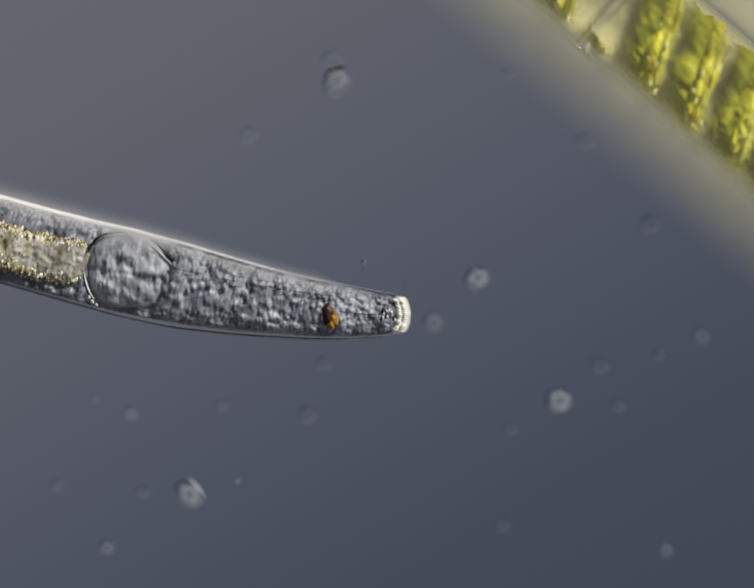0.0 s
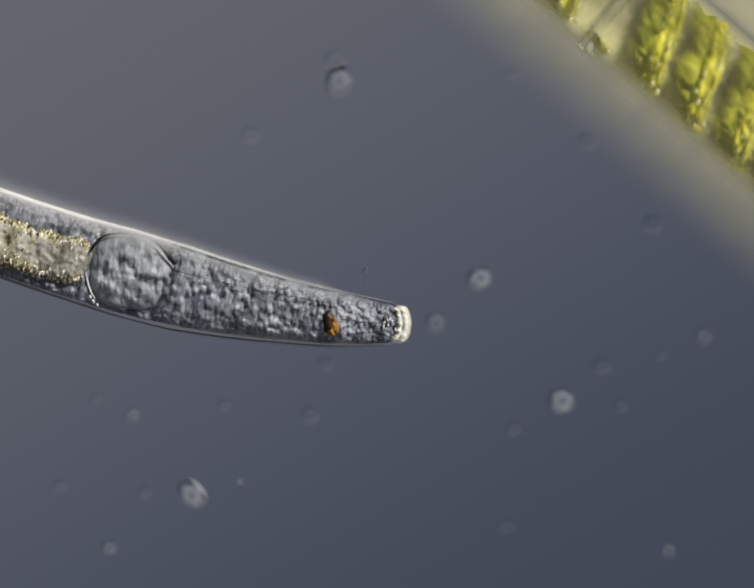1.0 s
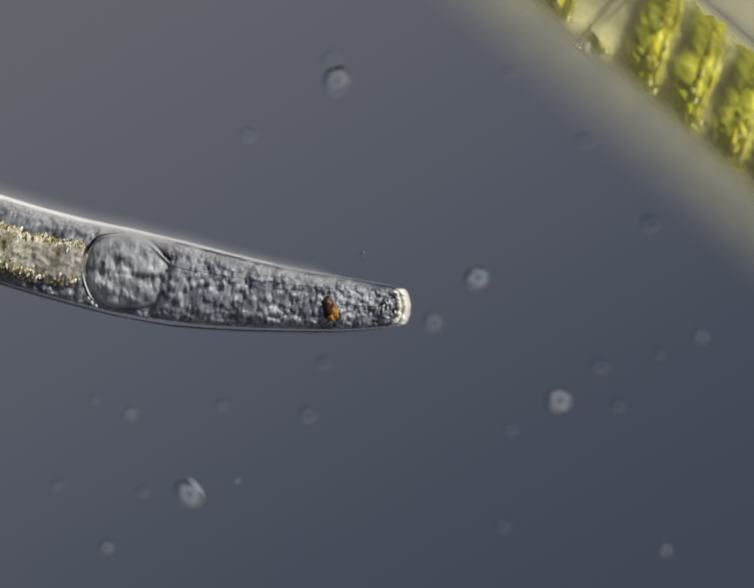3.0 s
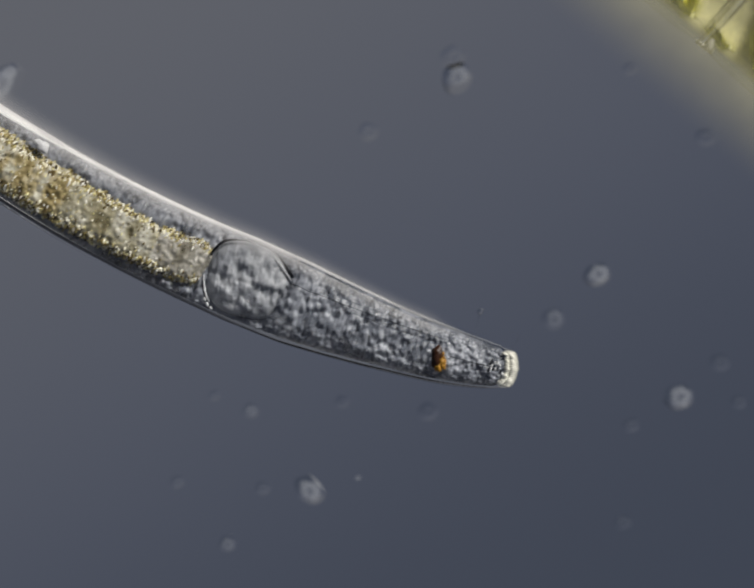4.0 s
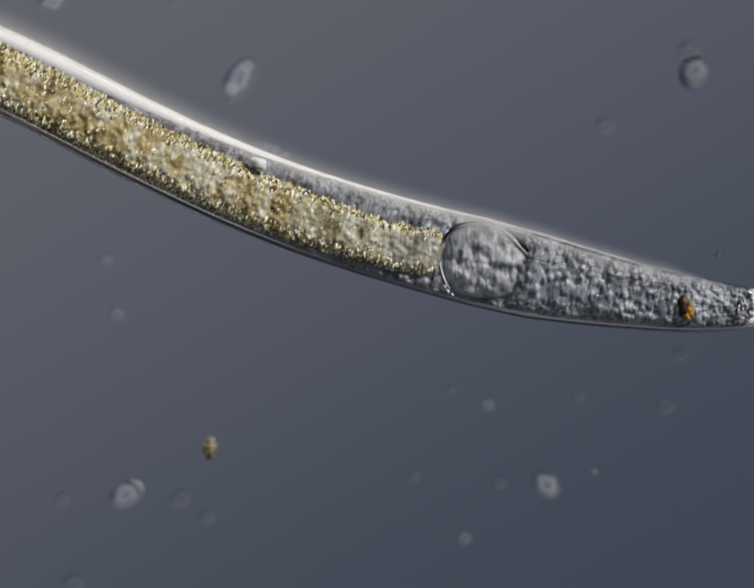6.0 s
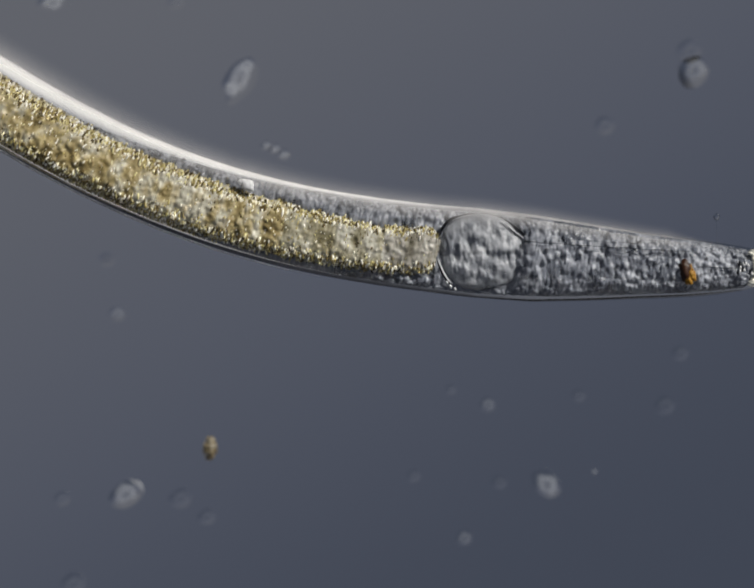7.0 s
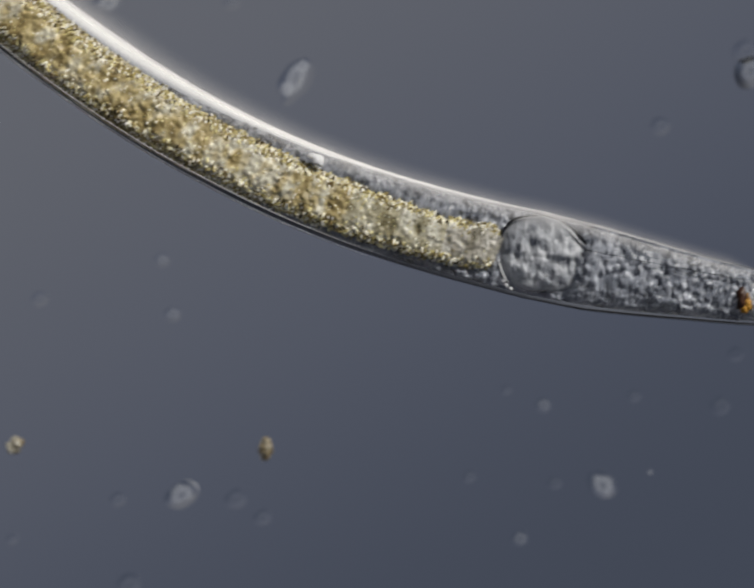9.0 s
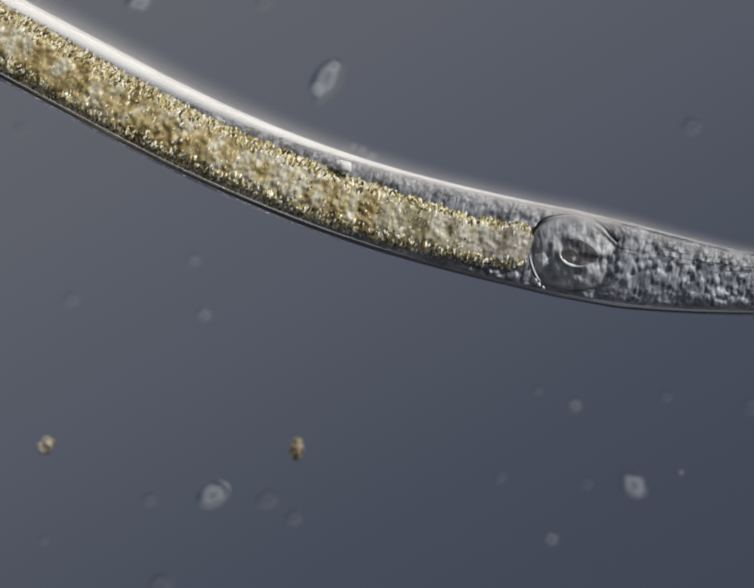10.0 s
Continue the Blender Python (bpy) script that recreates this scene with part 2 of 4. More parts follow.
def tube(bm, points, radius, sides=8, closed=False):
    """A rod along points."""
    loops, n = [], len(points)
    for i, p in enumerate(points):
        p = Vector(p)
        a, b = Vector(points[max(i - 1, 0)]), Vector(points[min(i + 1, n - 1)])
        if closed:
            a, b = Vector(points[i - 1]), Vector(points[(i + 1) % n])
        q = (b - a).normalized().to_track_quat("Z", "X")
        r = radius(i / max(n - 1, 1)) if callable(radius) else radius
        loops.append([bm.verts.new(p + q @ Vector((r * math.cos(2 * math.pi * k / sides), r * math.sin(2 * math.pi * k / sides), 0))) for k in range(sides)])
    for i in range(n if closed else n - 1):
        a, b = loops[i], loops[(i + 1) % n]
        for k in range(sides):
            bm.faces.new((a[k], a[(k + 1) % sides], b[(k + 1) % sides], b[k]))
    if not closed:
        bm.faces.new(loops[0][::-1])
        bm.faces.new(loops[-1])


# ---- the slide ----
bm = bmesh.new()
bmesh.ops.create_cube(bm, size=1.0, matrix=Matrix.Translation((-1.0 * K, 0, -0.3 * K)) @ Matrix.Diagonal((16 * K, 10 * K, 0.6 * K, 1)))
bmesh.ops.bevel(bm, geom=list(bm.edges), offset=0.04 * K, segments=2, affect="EDGES")
slide = part("glass_slide", bm, SLIDE)
for f in slide.data.polygons:
    f.use_smooth = False
slide.visible_shadow = False
tagged(slide, "clear glass microscope slide lit from below", "glass slide", kind="structure")


# ---- the worm ----
def table(rows, s):
    return float(np.interp(s, [r[0] for r in rows], [r[1] for r in rows]))


GIRTH = [(-1700, 6), (-1640, 24), (-1500, 64), (-1380, 82), (-1280, 86), (-300, 88), (0, 91), (80, 93), (200, 89), (300, 80), (420, 68.5), (520, 60), (600, 51), (640, 45.5), (660, 40), (672, 31), (680, 16)]
GUT_GIRTH = [(-1700, 3), (-1500, 38), (-1350, 52), (-500, 53), (-300, 52), (-120, 48), (-70, 49), (-40, 52), (-22, 50), (-8, 44), (4, 34), (12, 23), (17, 12), (20, 4)]
GUT_SIDE = [(-1500, 0), (-900, -10), (-500, -9), (-250, -12), (-100, -13), (-30, -7), (0, -4)]
STEP = 10
random.seed(7)


def pebbles(s, y, size, seed):
    """Rounded cells pressed together: 0.5 on their crowns, falling to the seams."""
    d, _ = noise.voronoi(Vector((s / size, y / size, seed)))
    return 0.5 - min(1.0, 1.25 * d[0]) ** 1.6


def relief(s, y, coarse, fine, seed=0.0):
    """Cells of two sizes along and across the body, stronger in some patches."""
    w = 3.0 * noise.noise(Vector((s / 21, y / 21, seed + 2)))
    patch = 0.85 + 0.9 * noise.noise(Vector((s / 46, y / 46, seed + 4)))
    swell = 0.8 * coarse * noise.noise(Vector((s / 27, y / 33, seed + 11)))
    return swell + coarse * patch * pebbles(s + w, y - w, 15, seed) + fine * pebbles(s - w, y + w, 7, seed + 7)


def column(s0, s1, mid, wide, high, base, side, power, coarse, fine, seed, slices=8):
    """A flat-topped strand of the body from s0 to s1, bumpy above; wide, high, base and side are functions of s."""
    bm = bmesh.new()
    loops, around = [], 108
    for s in np.linspace(s0, s1, slices):
        a, h, d, low = wide(s), high(s), side(s), base(s)
        loop = []
        for k in range(around):
            t = 2 * math.pi * k / around
            q = (abs(math.sin(t)) ** power + abs(math.cos(t)) ** power) ** (-1 / power)
            y, z = a * q * math.sin(t), low + (h - low if math.cos(t) > 0 else h - 0.85 * low) * (1.0 if math.cos(t) > 0 or low == 0 else 0.2) * q * math.cos(t)
            if math.cos(t) > -0.2:
                z += relief(s, y + d, coarse, fine, seed) * min(1.0, max(0.15, 1.7 * math.cos(t)))
                y += 0.25 * coarse * noise.noise(Vector((s / 9, 4 * math.sin(t), seed + 3)))
            loop.append(bm.verts.new(((s - mid) * M, (y + d) * M, z * M)))
        loops.append(loop)
    for a, c in zip(loops[:-1], loops[1:]):
        for k in range(around):
            bm.faces.new((a[k], a[(k + 1) % around], c[(k + 1) % around], c[k]))
    bmesh.ops.recalc_face_normals(bm, faces=bm.faces)
    body_mark(bm, (mid * M, 0, 0))
    return bm



def flesh_wide(s):
    k = 0.86 + float(np.interp(s, (0, 150, 260, 560, 620), (0, 0.02, 0.04, 0.03, 0.0))) if s > -250 else 0.87 - 0.26 * min(1.0, (-250 - s) / 450) - 0.2 * max(0.0, (-700 - s) / 200)
    return table(GIRTH, s) * k * (1 if s < 640 else 1 - 0.3 * (s - 640) / 40)


def flesh_high(s):
    return table(GIRTH, s) * table([(-500, 0.25), (-30, 0.30), (0, 0.26), (150, 0.28), (192, 0.58), (300, 0.70), (640, 0.72)], s)


def flesh_base(s):
    return float(np.interp(s, (150, 300), (0.45, 0.25)))


worm = new("nematode_worm")
worm.location = (0, 0, 0)
tagged(worm, "translucent grey nematode worm with golden gut and rusty eyespot", "worm")

cuts = [float(s) for s in range(-1700, -1300, 50)] + [float(s) for s in range(-1300, 650, STEP)] + [650.0, 680.0]
RINGS = []
for s0, s1 in zip(cuts[:-1], cuts[1:]):
    mid = (s0 + s1) / 2
    # the clear skin of this stretch
    bm = bmesh.new()
    slices = [s0, s1] if s1 < 640 else list(np.linspace(s0, s1, 6))
    loops = []
    for s in slices:
        r = table(GIRTH, s) * M
        sag = float(np.interp(s, (-600, -300, 100, 220, 560, 640), (-3, 0, 0, 1.5, 1.5, 0))) * M
        loops.append([bm.verts.new(((s - mid) * M, (r + sag) * math.sin(a) - sag, r * math.cos(a))) for a in np.linspace(0, 2 * math.pi, 48, endpoint=False)])
    for a, b in zip(loops[:-1], loops[1:]):
        for k in range(48):
            bm.faces.new((a[k], a[(k + 1) % 48], b[(k + 1) % 48], b[k]))
    if s1 >= 680:
        bm.faces.new(loops[-1])
    if s0 <= -1700:
        bm.faces.new(loops[0][::-1])
    bmesh.ops.recalc_face_normals(bm, faces=bm.faces)
    for f in bm.faces:
        c = f.calc_center_median()
        if f.normal.y * c.y + f.normal.z * c.z < 0 and len(f.verts) == 4:
            f.normal_flip()
    ring = part("skin_ring", bm, cuticle(mid), worm)
    ring.visible_shadow = False
    RINGS.append((mid, ring))

    # a pale film along the upper skin, painted as its soft halo of light
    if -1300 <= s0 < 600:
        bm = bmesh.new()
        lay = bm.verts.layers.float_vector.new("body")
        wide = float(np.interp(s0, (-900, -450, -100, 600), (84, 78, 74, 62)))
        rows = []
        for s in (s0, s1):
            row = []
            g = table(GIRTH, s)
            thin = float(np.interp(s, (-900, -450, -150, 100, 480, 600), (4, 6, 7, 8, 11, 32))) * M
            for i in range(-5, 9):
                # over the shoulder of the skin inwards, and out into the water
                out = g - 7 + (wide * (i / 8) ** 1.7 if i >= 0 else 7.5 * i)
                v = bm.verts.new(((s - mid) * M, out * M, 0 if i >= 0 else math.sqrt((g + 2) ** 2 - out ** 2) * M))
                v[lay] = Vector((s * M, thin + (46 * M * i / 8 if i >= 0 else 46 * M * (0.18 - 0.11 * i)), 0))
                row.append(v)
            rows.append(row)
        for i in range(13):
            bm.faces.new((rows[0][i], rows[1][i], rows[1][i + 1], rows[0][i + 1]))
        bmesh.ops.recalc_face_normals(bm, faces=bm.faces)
        part("slime_film", bm, SKIN_HALO, ring, "thin pale film painted as the halo along the skin")

    # the fine pale fold along the skin's flank
    if -1300 <= s0 < -200:
        for out, thick in ((3, 2.0), (-9, 1.5)):
            bm = bmesh.new()
            ends = [-(table(GIRTH, s) + out + float(np.interp(s, (-600, -300), (-6, 0)))) * M for s in (s0, s1)]
            tube(bm, [((s0 - mid - 0.6) * M, ends[0], 0 if out > 0 else 34 * M), ((s1 - mid + 0.6) * M, ends[1], 0 if out > 0 else 34 * M)], thick * M * min(1, (-200 - s0) / 300), 6)
            part("skin_fold", bm, FOLD, ring, "fine pale fold of skin")

    # a thin dark tube that paints the shade along the lower edge
    if -400 <= s0 < 630:
        bm = bmesh.new()
        wide = float(np.interp(s0, (-400, -100, 500, 630), (0.5, 1.5, 1.7, 0.5)))
        tube(bm, [((s - mid) * M, -(table(GIRTH, s) - 3) * M, 4 * M) for s in (s0 - 0.6, s1 + 0.6)], wide * M, 6)
        part("belly_seam", bm, BRISTLE, ring, "thin dark line painted as shade at the skin's edge")

    # the gut inside it, with its grains
    if -1600 < s0 < 20:
        bm = column(s0 - 2, min(s1 + 2, 20), mid, lambda s: table(GUT_GIRTH, s), lambda s: table(GUT_GIRTH, s) * 0.82, lambda s: 0.0,
                    lambda s: table(GUT_SIDE, s), 2.8, 4.6, 3.2, 1.0, 13 if s1 > -30 else 7)
        part("gut_piece", bm, GUT if s0 < -320 else GUT_MID if s0 < -110 else GUT_PALE, ring)
        if s0 >= -1301:
            bm = bmesh.new()
            for i in range(int((54 if s0 < -20 else 80) * (s1 - s0) / STEP)):
                s = random.uniform(s0, min(s1, 17))
                edge = random.random() < (0.82 if s < -110 else 0.93)
                g, side = table(GUT_GIRTH, s), table(GUT_SIDE, s)
                v = random.choice((-1, 1)) * min(0.99, random.gauss(0.83, 0.14)) if edge else random.uniform(-0.8, 0.8)
                up = 0.82 * g * (1 - abs(v) ** 2.8) ** (1 / 2.8)
                z = random.uniform(1.5, 4.6) * (1.0 if edge else 0.7) * (1.0 if s < -60 else 0.75)
                up += relief(s, v * g + side, 4.6, 3.2, 1.0) - z * 0.35
                lump(bm, ((s - mid) * M, (g * v + side) * M, up * M),
                     (z * M * random.uniform(0.45, 0.9), z * M * random.uniform(0.8, 2.2), z * M * (0.9 if edge else 0.6)), random.uniform(-0.5, 0.5), 1)
            body_mark(bm, (mid * M, 0, 0))
            grains = part("gut_grains", bm, GUT_GRAIN, ring, "golden glittering food grains")
            for f in grains.data.polygons:
                f.use_smooth = False
            tagged(grains, kind="stuff")

    # the flesh round gut and throat
    if -900 <= s0 < 660:
        bm = column(s0 - 2, min(s1 + 2, 662), mid, flesh_wide, flesh_high, lambda s: flesh_base(s) * flesh_high(s), lambda s: float(np.interp(s, (0, 200, 560, 620), (0, 1, 1, 0))), 2.3, 7.5, 5.6, 5.0, 8)
        part("flesh_piece", bm, FLESH, ring)
    if -800 <= s0 < 600:
        bm = bmesh.new()
        for i in range(2 if s0 < 480 else 1):
            s = random.uniform(s0, s1)
            v = random.uniform(-0.7, 0.85) if s > -400 else random.uniform(0.7, 0.95)
            a = flesh_wide(s)
            z = random.uniform(2.4, 6.5)
            up = flesh_high(s) * (flesh_base(s) + (1 - flesh_base(s)) * (1 - abs(v) ** 2.3) ** (1 / 2.3)) + relief(s, v * a, 7.5, 5.6, 5.0) - z * 0.7
            lump(bm, ((s - mid) * M, a * v * M, up * M), (z * M * random.uniform(0.5, 1.2), z * M * random.uniform(0.7, 1.2), z * M * 0.9), random.uniform(-1, 1), 2)
        body_mark(bm, (mid * M, 0, 0))
        tagged(part("flesh_grains", bm, FLESH_GRAIN, ring, "clear grey tissue grains"), kind="stuff")


def ring_at(s):
    return min(RINGS, key=lambda r: abs(r[0] - s))


def on_worm(s, side, up):
    """The ring at s, and a place on it in its own space."""
    mid, ring = ring_at(s)
    return ring, Vector(((s - mid) * M, side * M, up * M))


# the throat's bulb: boxy towards the gut, drawn out to a corner where the canal leaves it
BULB_S, BULB_SIDE = 96, 1
BULB_EDGE = [(0, 94), (10, 98), (18, 101), (27, 91), (40, 82), (68, 78), (105, 79), (125, 85), (147, 94), (167, 92), (180, 90), (205, 85), (229, 84), (260, 74), (288, 71), (315, 80), (340, 90), (360, 94)]


def bulb_edge(a):
    """The bulb's half-width at the angle a, in radians from the body's axis."""
    deg = math.degrees(a)
    return sum(table(BULB_EDGE, (deg + d) % 360) for d in (-6, -3, 0, 3, 6)) / 5


def slit(x):
    return -10 + 13 * (x + 65) / 127


ring, c = on_worm(BULB_S, BULB_SIDE, 0)
bm = bmesh.new()
for v in lump(bm, (0, 0, 0), (1, 1, 1), 0, 6):
    d = v.co.normalized()
    rho = min(1.0, math.hypot(d.x, d.y))
    r = bulb_edge(math.atan2(d.y, d.x)) * rho * 1.03
    x, y = r * d.x / max(rho, 1e-6), r * d.y / max(rho, 1e-6)
    z = 2 + math.copysign(47 * abs(d.z) ** 0.6, d.z)
    if d.z > 0.1:
        # two lobes parted by the slit, with creases of the muscle running to it
        near = min(1.0, 3 * (1 - rho))
        z -= 3 * near * math.exp(-((y - slit(x)) / 5) ** 2)
        for x0, y0, x1, y1, deep in ((-46, 66, -27, 4, 4.5), (8, 70, 20, 14, 2), (-52, -12, -40, -60, 4), (18, -10, 30, -60, 3.5), (52, -6, 66, -44, 3), (-12, -14, -6, -62, 2.5)):
            u = ((x - x0) * (x1 - x0) + (y - y0) * (y1 - y0)) / ((x1 - x0) ** 2 + (y1 - y0) ** 2)
            wide = 0.35 * abs(noise.noise(Vector((x / 12, y / 12, deep)))) * 20 + 4
            off = math.hypot(x - x0 - max(0, min(1, u)) * (x1 - x0), y - y0 - max(0, min(1, u)) * (y1 - y0))
            z -= deep * near * math.exp(-(off / wide) ** 2)
        z += near * (8.5 * noise.noise(Vector((x / 26, y / 24, 2.0))) + 3.0 * noise.noise(Vector((x / 9, y / 20, 4.0))) + 3.4 * noise.noise(Vector(((x + 0.2 * y) / 5.5, y / 14, 6.0))) + 1.6 * noise.noise(Vector((x / 3, y / 5, 8.0))))
    v.co = c + Vector((x, y, z)) * M
body_mark(bm, (4.0 * K, 0, 0))
part("throat_bulb", bm, BULB, ring, "smooth grey two-lobed pharynx bulb")


def along_bulb(a0, a1, out, up, count):
    """Points along the bulb's edge between two angles in degrees."""
    made = []
    for a in np.radians(np.linspace(a0, a1, count)):
        r = bulb_edge(a) + out
        made.append(c + Vector((r * math.cos(a), r * math.sin(a), up)) * M)
    return made


bm = bmesh.new()
weights = [0.2 + 3.2 * math.exp(-((a - 34) / 24) ** 2) + 1.5 * math.exp(-((a - 140) / 26) ** 2) + 0.5 * math.exp(-((a - 280) / 30) ** 2) for a in np.linspace(0, 360, 72, endpoint=False)]
tube(bm, along_bulb(0, 355, 1.5, 37, 72), lambda t: weights[min(71, int(t * 71.5))] * M, 6, True)
part("bulb_rim", bm, DARK, ring, "thin dark rim of the bulb")
# pale tube that paints the highlight just inside the rim
bm = bmesh.new()
tube(bm, along_bulb(18, 70, -6, 38, 24), lambda t: (0.2 + 1.5 * math.sin(math.pi * t)) * M, 6)
part("bulb_lip", bm, PALE, ring, "bright highlight painted inside the bulb's rim")

# the valve: a dark bowl with a pale lip that lies on edge as a slit and tips up to open
valve_ring, valve_at = on_worm(BULB_S + 4, BULB_SIDE + 2, 9)
bm = bmesh.new()
bowl = []
for q in np.linspace(0.0, 1.0, 8)[1:]:
    bowl.append([bm.verts.new((38 * M * q * math.cos(a) * (1 + 0.12 * math.cos(3 * a + 0.6)), 28 * M * q * math.sin(a) * (1 + 0.1 * math.cos(3 * a)), 17 * M * (q * q - 1)))
                 for a in np.linspace(0, 2 * math.pi, 36, endpoint=False)])
bm.faces.new(bowl[0])
for a, b in zip(bowl[:-1], bowl[1:]):
    for k in range(36):
        bm.faces.new((a[k], b[k], b[(k + 1) % 36], a[(k + 1) % 36]))
bmesh.ops.recalc_face_normals(bm, faces=bm.faces)
dark_faces = len(bm.faces)
lip = [((36 * math.cos(a) - 1) * M, (25 * math.sin(a) - 1) * M, -1 * M) for a in np.radians(np.linspace(165, 305, 22))]
tube(bm, lip, lambda t: (0.3 + (2.6 + 1.6 * noise.noise(Vector((7 * t, 0, 5)))) * math.sin(math.pi * t) ** 1.5) * M, 8)
valve = part("bulb_valve", bm, VALVE, valve_ring, "dark valve with a pale lip")
valve.data.materials.append(PALE)
for f in valve.data.polygons[dark_faces:]:
    f.material_index = 1
valve.location = valve_at
for name, mat, label, line in (("slit_line", DARK, "fine dark slit between the lobes", [(x, slit(x) + 1.5 * noise.noise(Vector((x / 9, 0, 1))), 38.5 - 0.003 * x * x) for x in np.linspace(-66, 60, 40)]),
                               ("valve_lip", FOLD, "pale lip below the slit", [(x, slit(x) - 5 - 2 * math.sin(x / 16), 43 - 0.0028 * x * x) for x in np.linspace(-70, -8, 24)])):
    bm = bmesh.new()
    tube(bm, [c + Vector(q) * M for q in line], lambda t: (0.1 + 1.2 * abs(math.sin(math.pi * (t * 1.25 - 0.1))) ** 0.7 * (1 - 0.7 * t)) * M, 6)
    part(name, bm, mat, ring, label)
# collar between gut and bulb: two pale arcs that hug the bulb, and the beads beside it
for a0, a1, thick, mat in ((192, 230, 1.5, PALE), (190, 232, 1.5, DARK), (130, 172, 1.6, DARK)):
    bm = bmesh.new()
    tube(bm, along_bulb(a0, a1, 5 if mat is not DARK else 8 if a0 > 180 else 4, 36, 22), lambda t: (0.3 + thick * math.sin(math.pi * t) ** 0.8) * M, 8)
    part("gut_collar", bm, mat, ring, "rim where gut meets bulb")
bm = bmesh.new()
for x, y, r in ((100, -54, 5), (108, -61, 4), (95, -62, 3.4), (116, -52, 3), (-60, -74, 4), (-50, -79, 3.4), (-68, -66, 3.4), (104, -46, 2.6)):
    lump(bm, c + Vector((x, y, 36)) * M, (r * 0.8 * M, r * 1.3 * M, r * M), 0.5, 2, 0.3, x)
body_mark(bm)
part("tissue_bead", bm, PALE, ring, "bright beads beside the bulb")
# the canal through the throat: fine dark strands
for ring_mid, ring in RINGS:
    for side, s0, s1, thick in ((31, 182, 520, 0.95), (20, 300, 500, 0.6), (42, 240, 420, 0.5), (-30, 330, 520, 0.5), (0, 545, 640, 1.1)):
        if s0 <= ring_mid < s1:
            bm = bmesh.new()
            pts = []
            for t in np.linspace(-7, 7, 5):
                q = ring_mid + t
                pts.append((t * M, (side + 2.5 * noise.noise(Vector((q / 34, side, 2))) + (side - 31 if side == 31 else 0)) * M, (flesh_high(q) * (0.97 if side < 35 else 0.93) + 5.0) * M))
            fade = thick * (0.55 + 0.6 * abs(noise.noise(Vector((ring_mid / 28, side, 9)))) * 2)
            tube(bm, pts, fade * M, 6)
            part("throat_canal", bm, DARK, ring)
# eyespot
ring, c = on_worm(516, -10, 42)
bm = bmesh.new()
lump(bm, c, (13 * M, 23 * M, 10 * M), 0.15, 3, 0.35, 1.0)
lump(bm, c + Vector((-4 * M, 10 * M, 2 * M)), (11 * M, 12 * M, 9 * M), 0, 2, 0.3, 5.0)
body_mark(bm)
part("eyespot", bm, EYE_DARK, ring, "dark rusty-brown eyespot")
bm = bmesh.new()
for dx, dy, k in ((10, -4, 8), (8, -16, 8), (16, -12, 6), (8, 8, 5), (12, -22, 4), (17, -3, 4), (4, -22, 4), (20, -16, 3), (13, 3, 4), (2, -8, 5)):
    lump(bm, c + Vector((dx * M, dy * M, 1 * M)), (k * M, k * 1.3 * M, k * M), 0, 3, 0.5, dx)
body_mark(bm)
part("eyespot_pigment", bm, EYE_ORANGE, ring, "orange pigment grains")
# lips and mouth
ring, c = on_worm(662, 0, 0)
bm = bmesh.new()
for u in np.linspace(-1.1, 1.1, 21):
    lump(bm, c + Vector((M * (-2 + 13 * math.cos(u * 1.15)), 37 * M * math.sin(u), 4 * M)), (14 * M, 6.5 * M, 30 * M), 0, 2, 0.2, u * 3)
    lump(bm, c + Vector((M * (-12 + 12 * math.cos(u * 1.15)), 34 * M * math.sin(u), 16 * M)), (9 * M, 5 * M, 20 * M), 0, 2, 0.3, u * 5)
body_mark(bm)
part("lip_crescent", bm, LIP, ring, "bright white crescent of lips")
ring, c = on_worm(640, 0, 32)
bm = bmesh.new()
for i in range(9):
    lump(bm, c + Vector((random.uniform(-16, 14) * M, random.uniform(-12, 10) * M, 4 * M)), (2.5 * M, 5 * M, 3 * M), 0, 1)
body_mark(bm)
part("mouth_teeth", bm, PALE, ring, "small bright mouth plates")
bm = bmesh.new()
for i in range(7):
    lump(bm, c + Vector((random.uniform(-18, 10) * M, random.uniform(-14, 12) * M, 4 * M)), (2.2 * M, 5 * M, 3 * M), 0, 1)
body_mark(bm)
part("mouth_gaps", bm, DARK, ring, "dark gaps between mouth plates")
# bristles
ring, c = on_worm(585, 48, 8)
bm = bmesh.new()
tube(bm, [c, c + Vector((-4 * M, 28 * M, 4 * M)), c + Vector((-5 * M, 56 * M, 8 * M))], lambda t: (0.8 - 0.5 * t) * M, 5)
lump(bm, c + Vector((-5 * M, 58 * M, 8 * M)), (6 * M, 7 * M, 6 * M), 0, 2, 0.3)
part("bristle", bm, BEAD, ring, "fine clear bristle with a speck at its tip")
ring, c = on_worm(662, 34, 6)
bm = bmesh.new()
tube(bm, [c, c + Vector((10 * M, 20 * M, 2 * M)), c + Vector((13 * M, 42 * M, 4 * M))], lambda t: (0.8 - 0.5 * t) * M, 5)
part("bristle", bm, BEAD, ring, "fine clear bristle")
# the bright droplet in the body wall
ring, c = on_worm(-413, 56, 42)
bm = bmesh.new()
lump(bm, c, (15 * M, 12 * M, 7 * M), -0.5, 3, 0.4, 3.0)
lump(bm, c + Vector((-16 * M, 2 * M, -2 * M)), (7 * M, 6 * M, 6 * M), 0, 2, 0.2, 4.0)
part("oil_droplet", bm, PALE, ring, "bright white droplet beside the gut")


# ---- the green filament ----
alga_at, ahead = spot(1188, 113, 0), Vector((0.755, -0.656, 0)).normalized()
RA = 128 * M
alga = new("algal_filament")
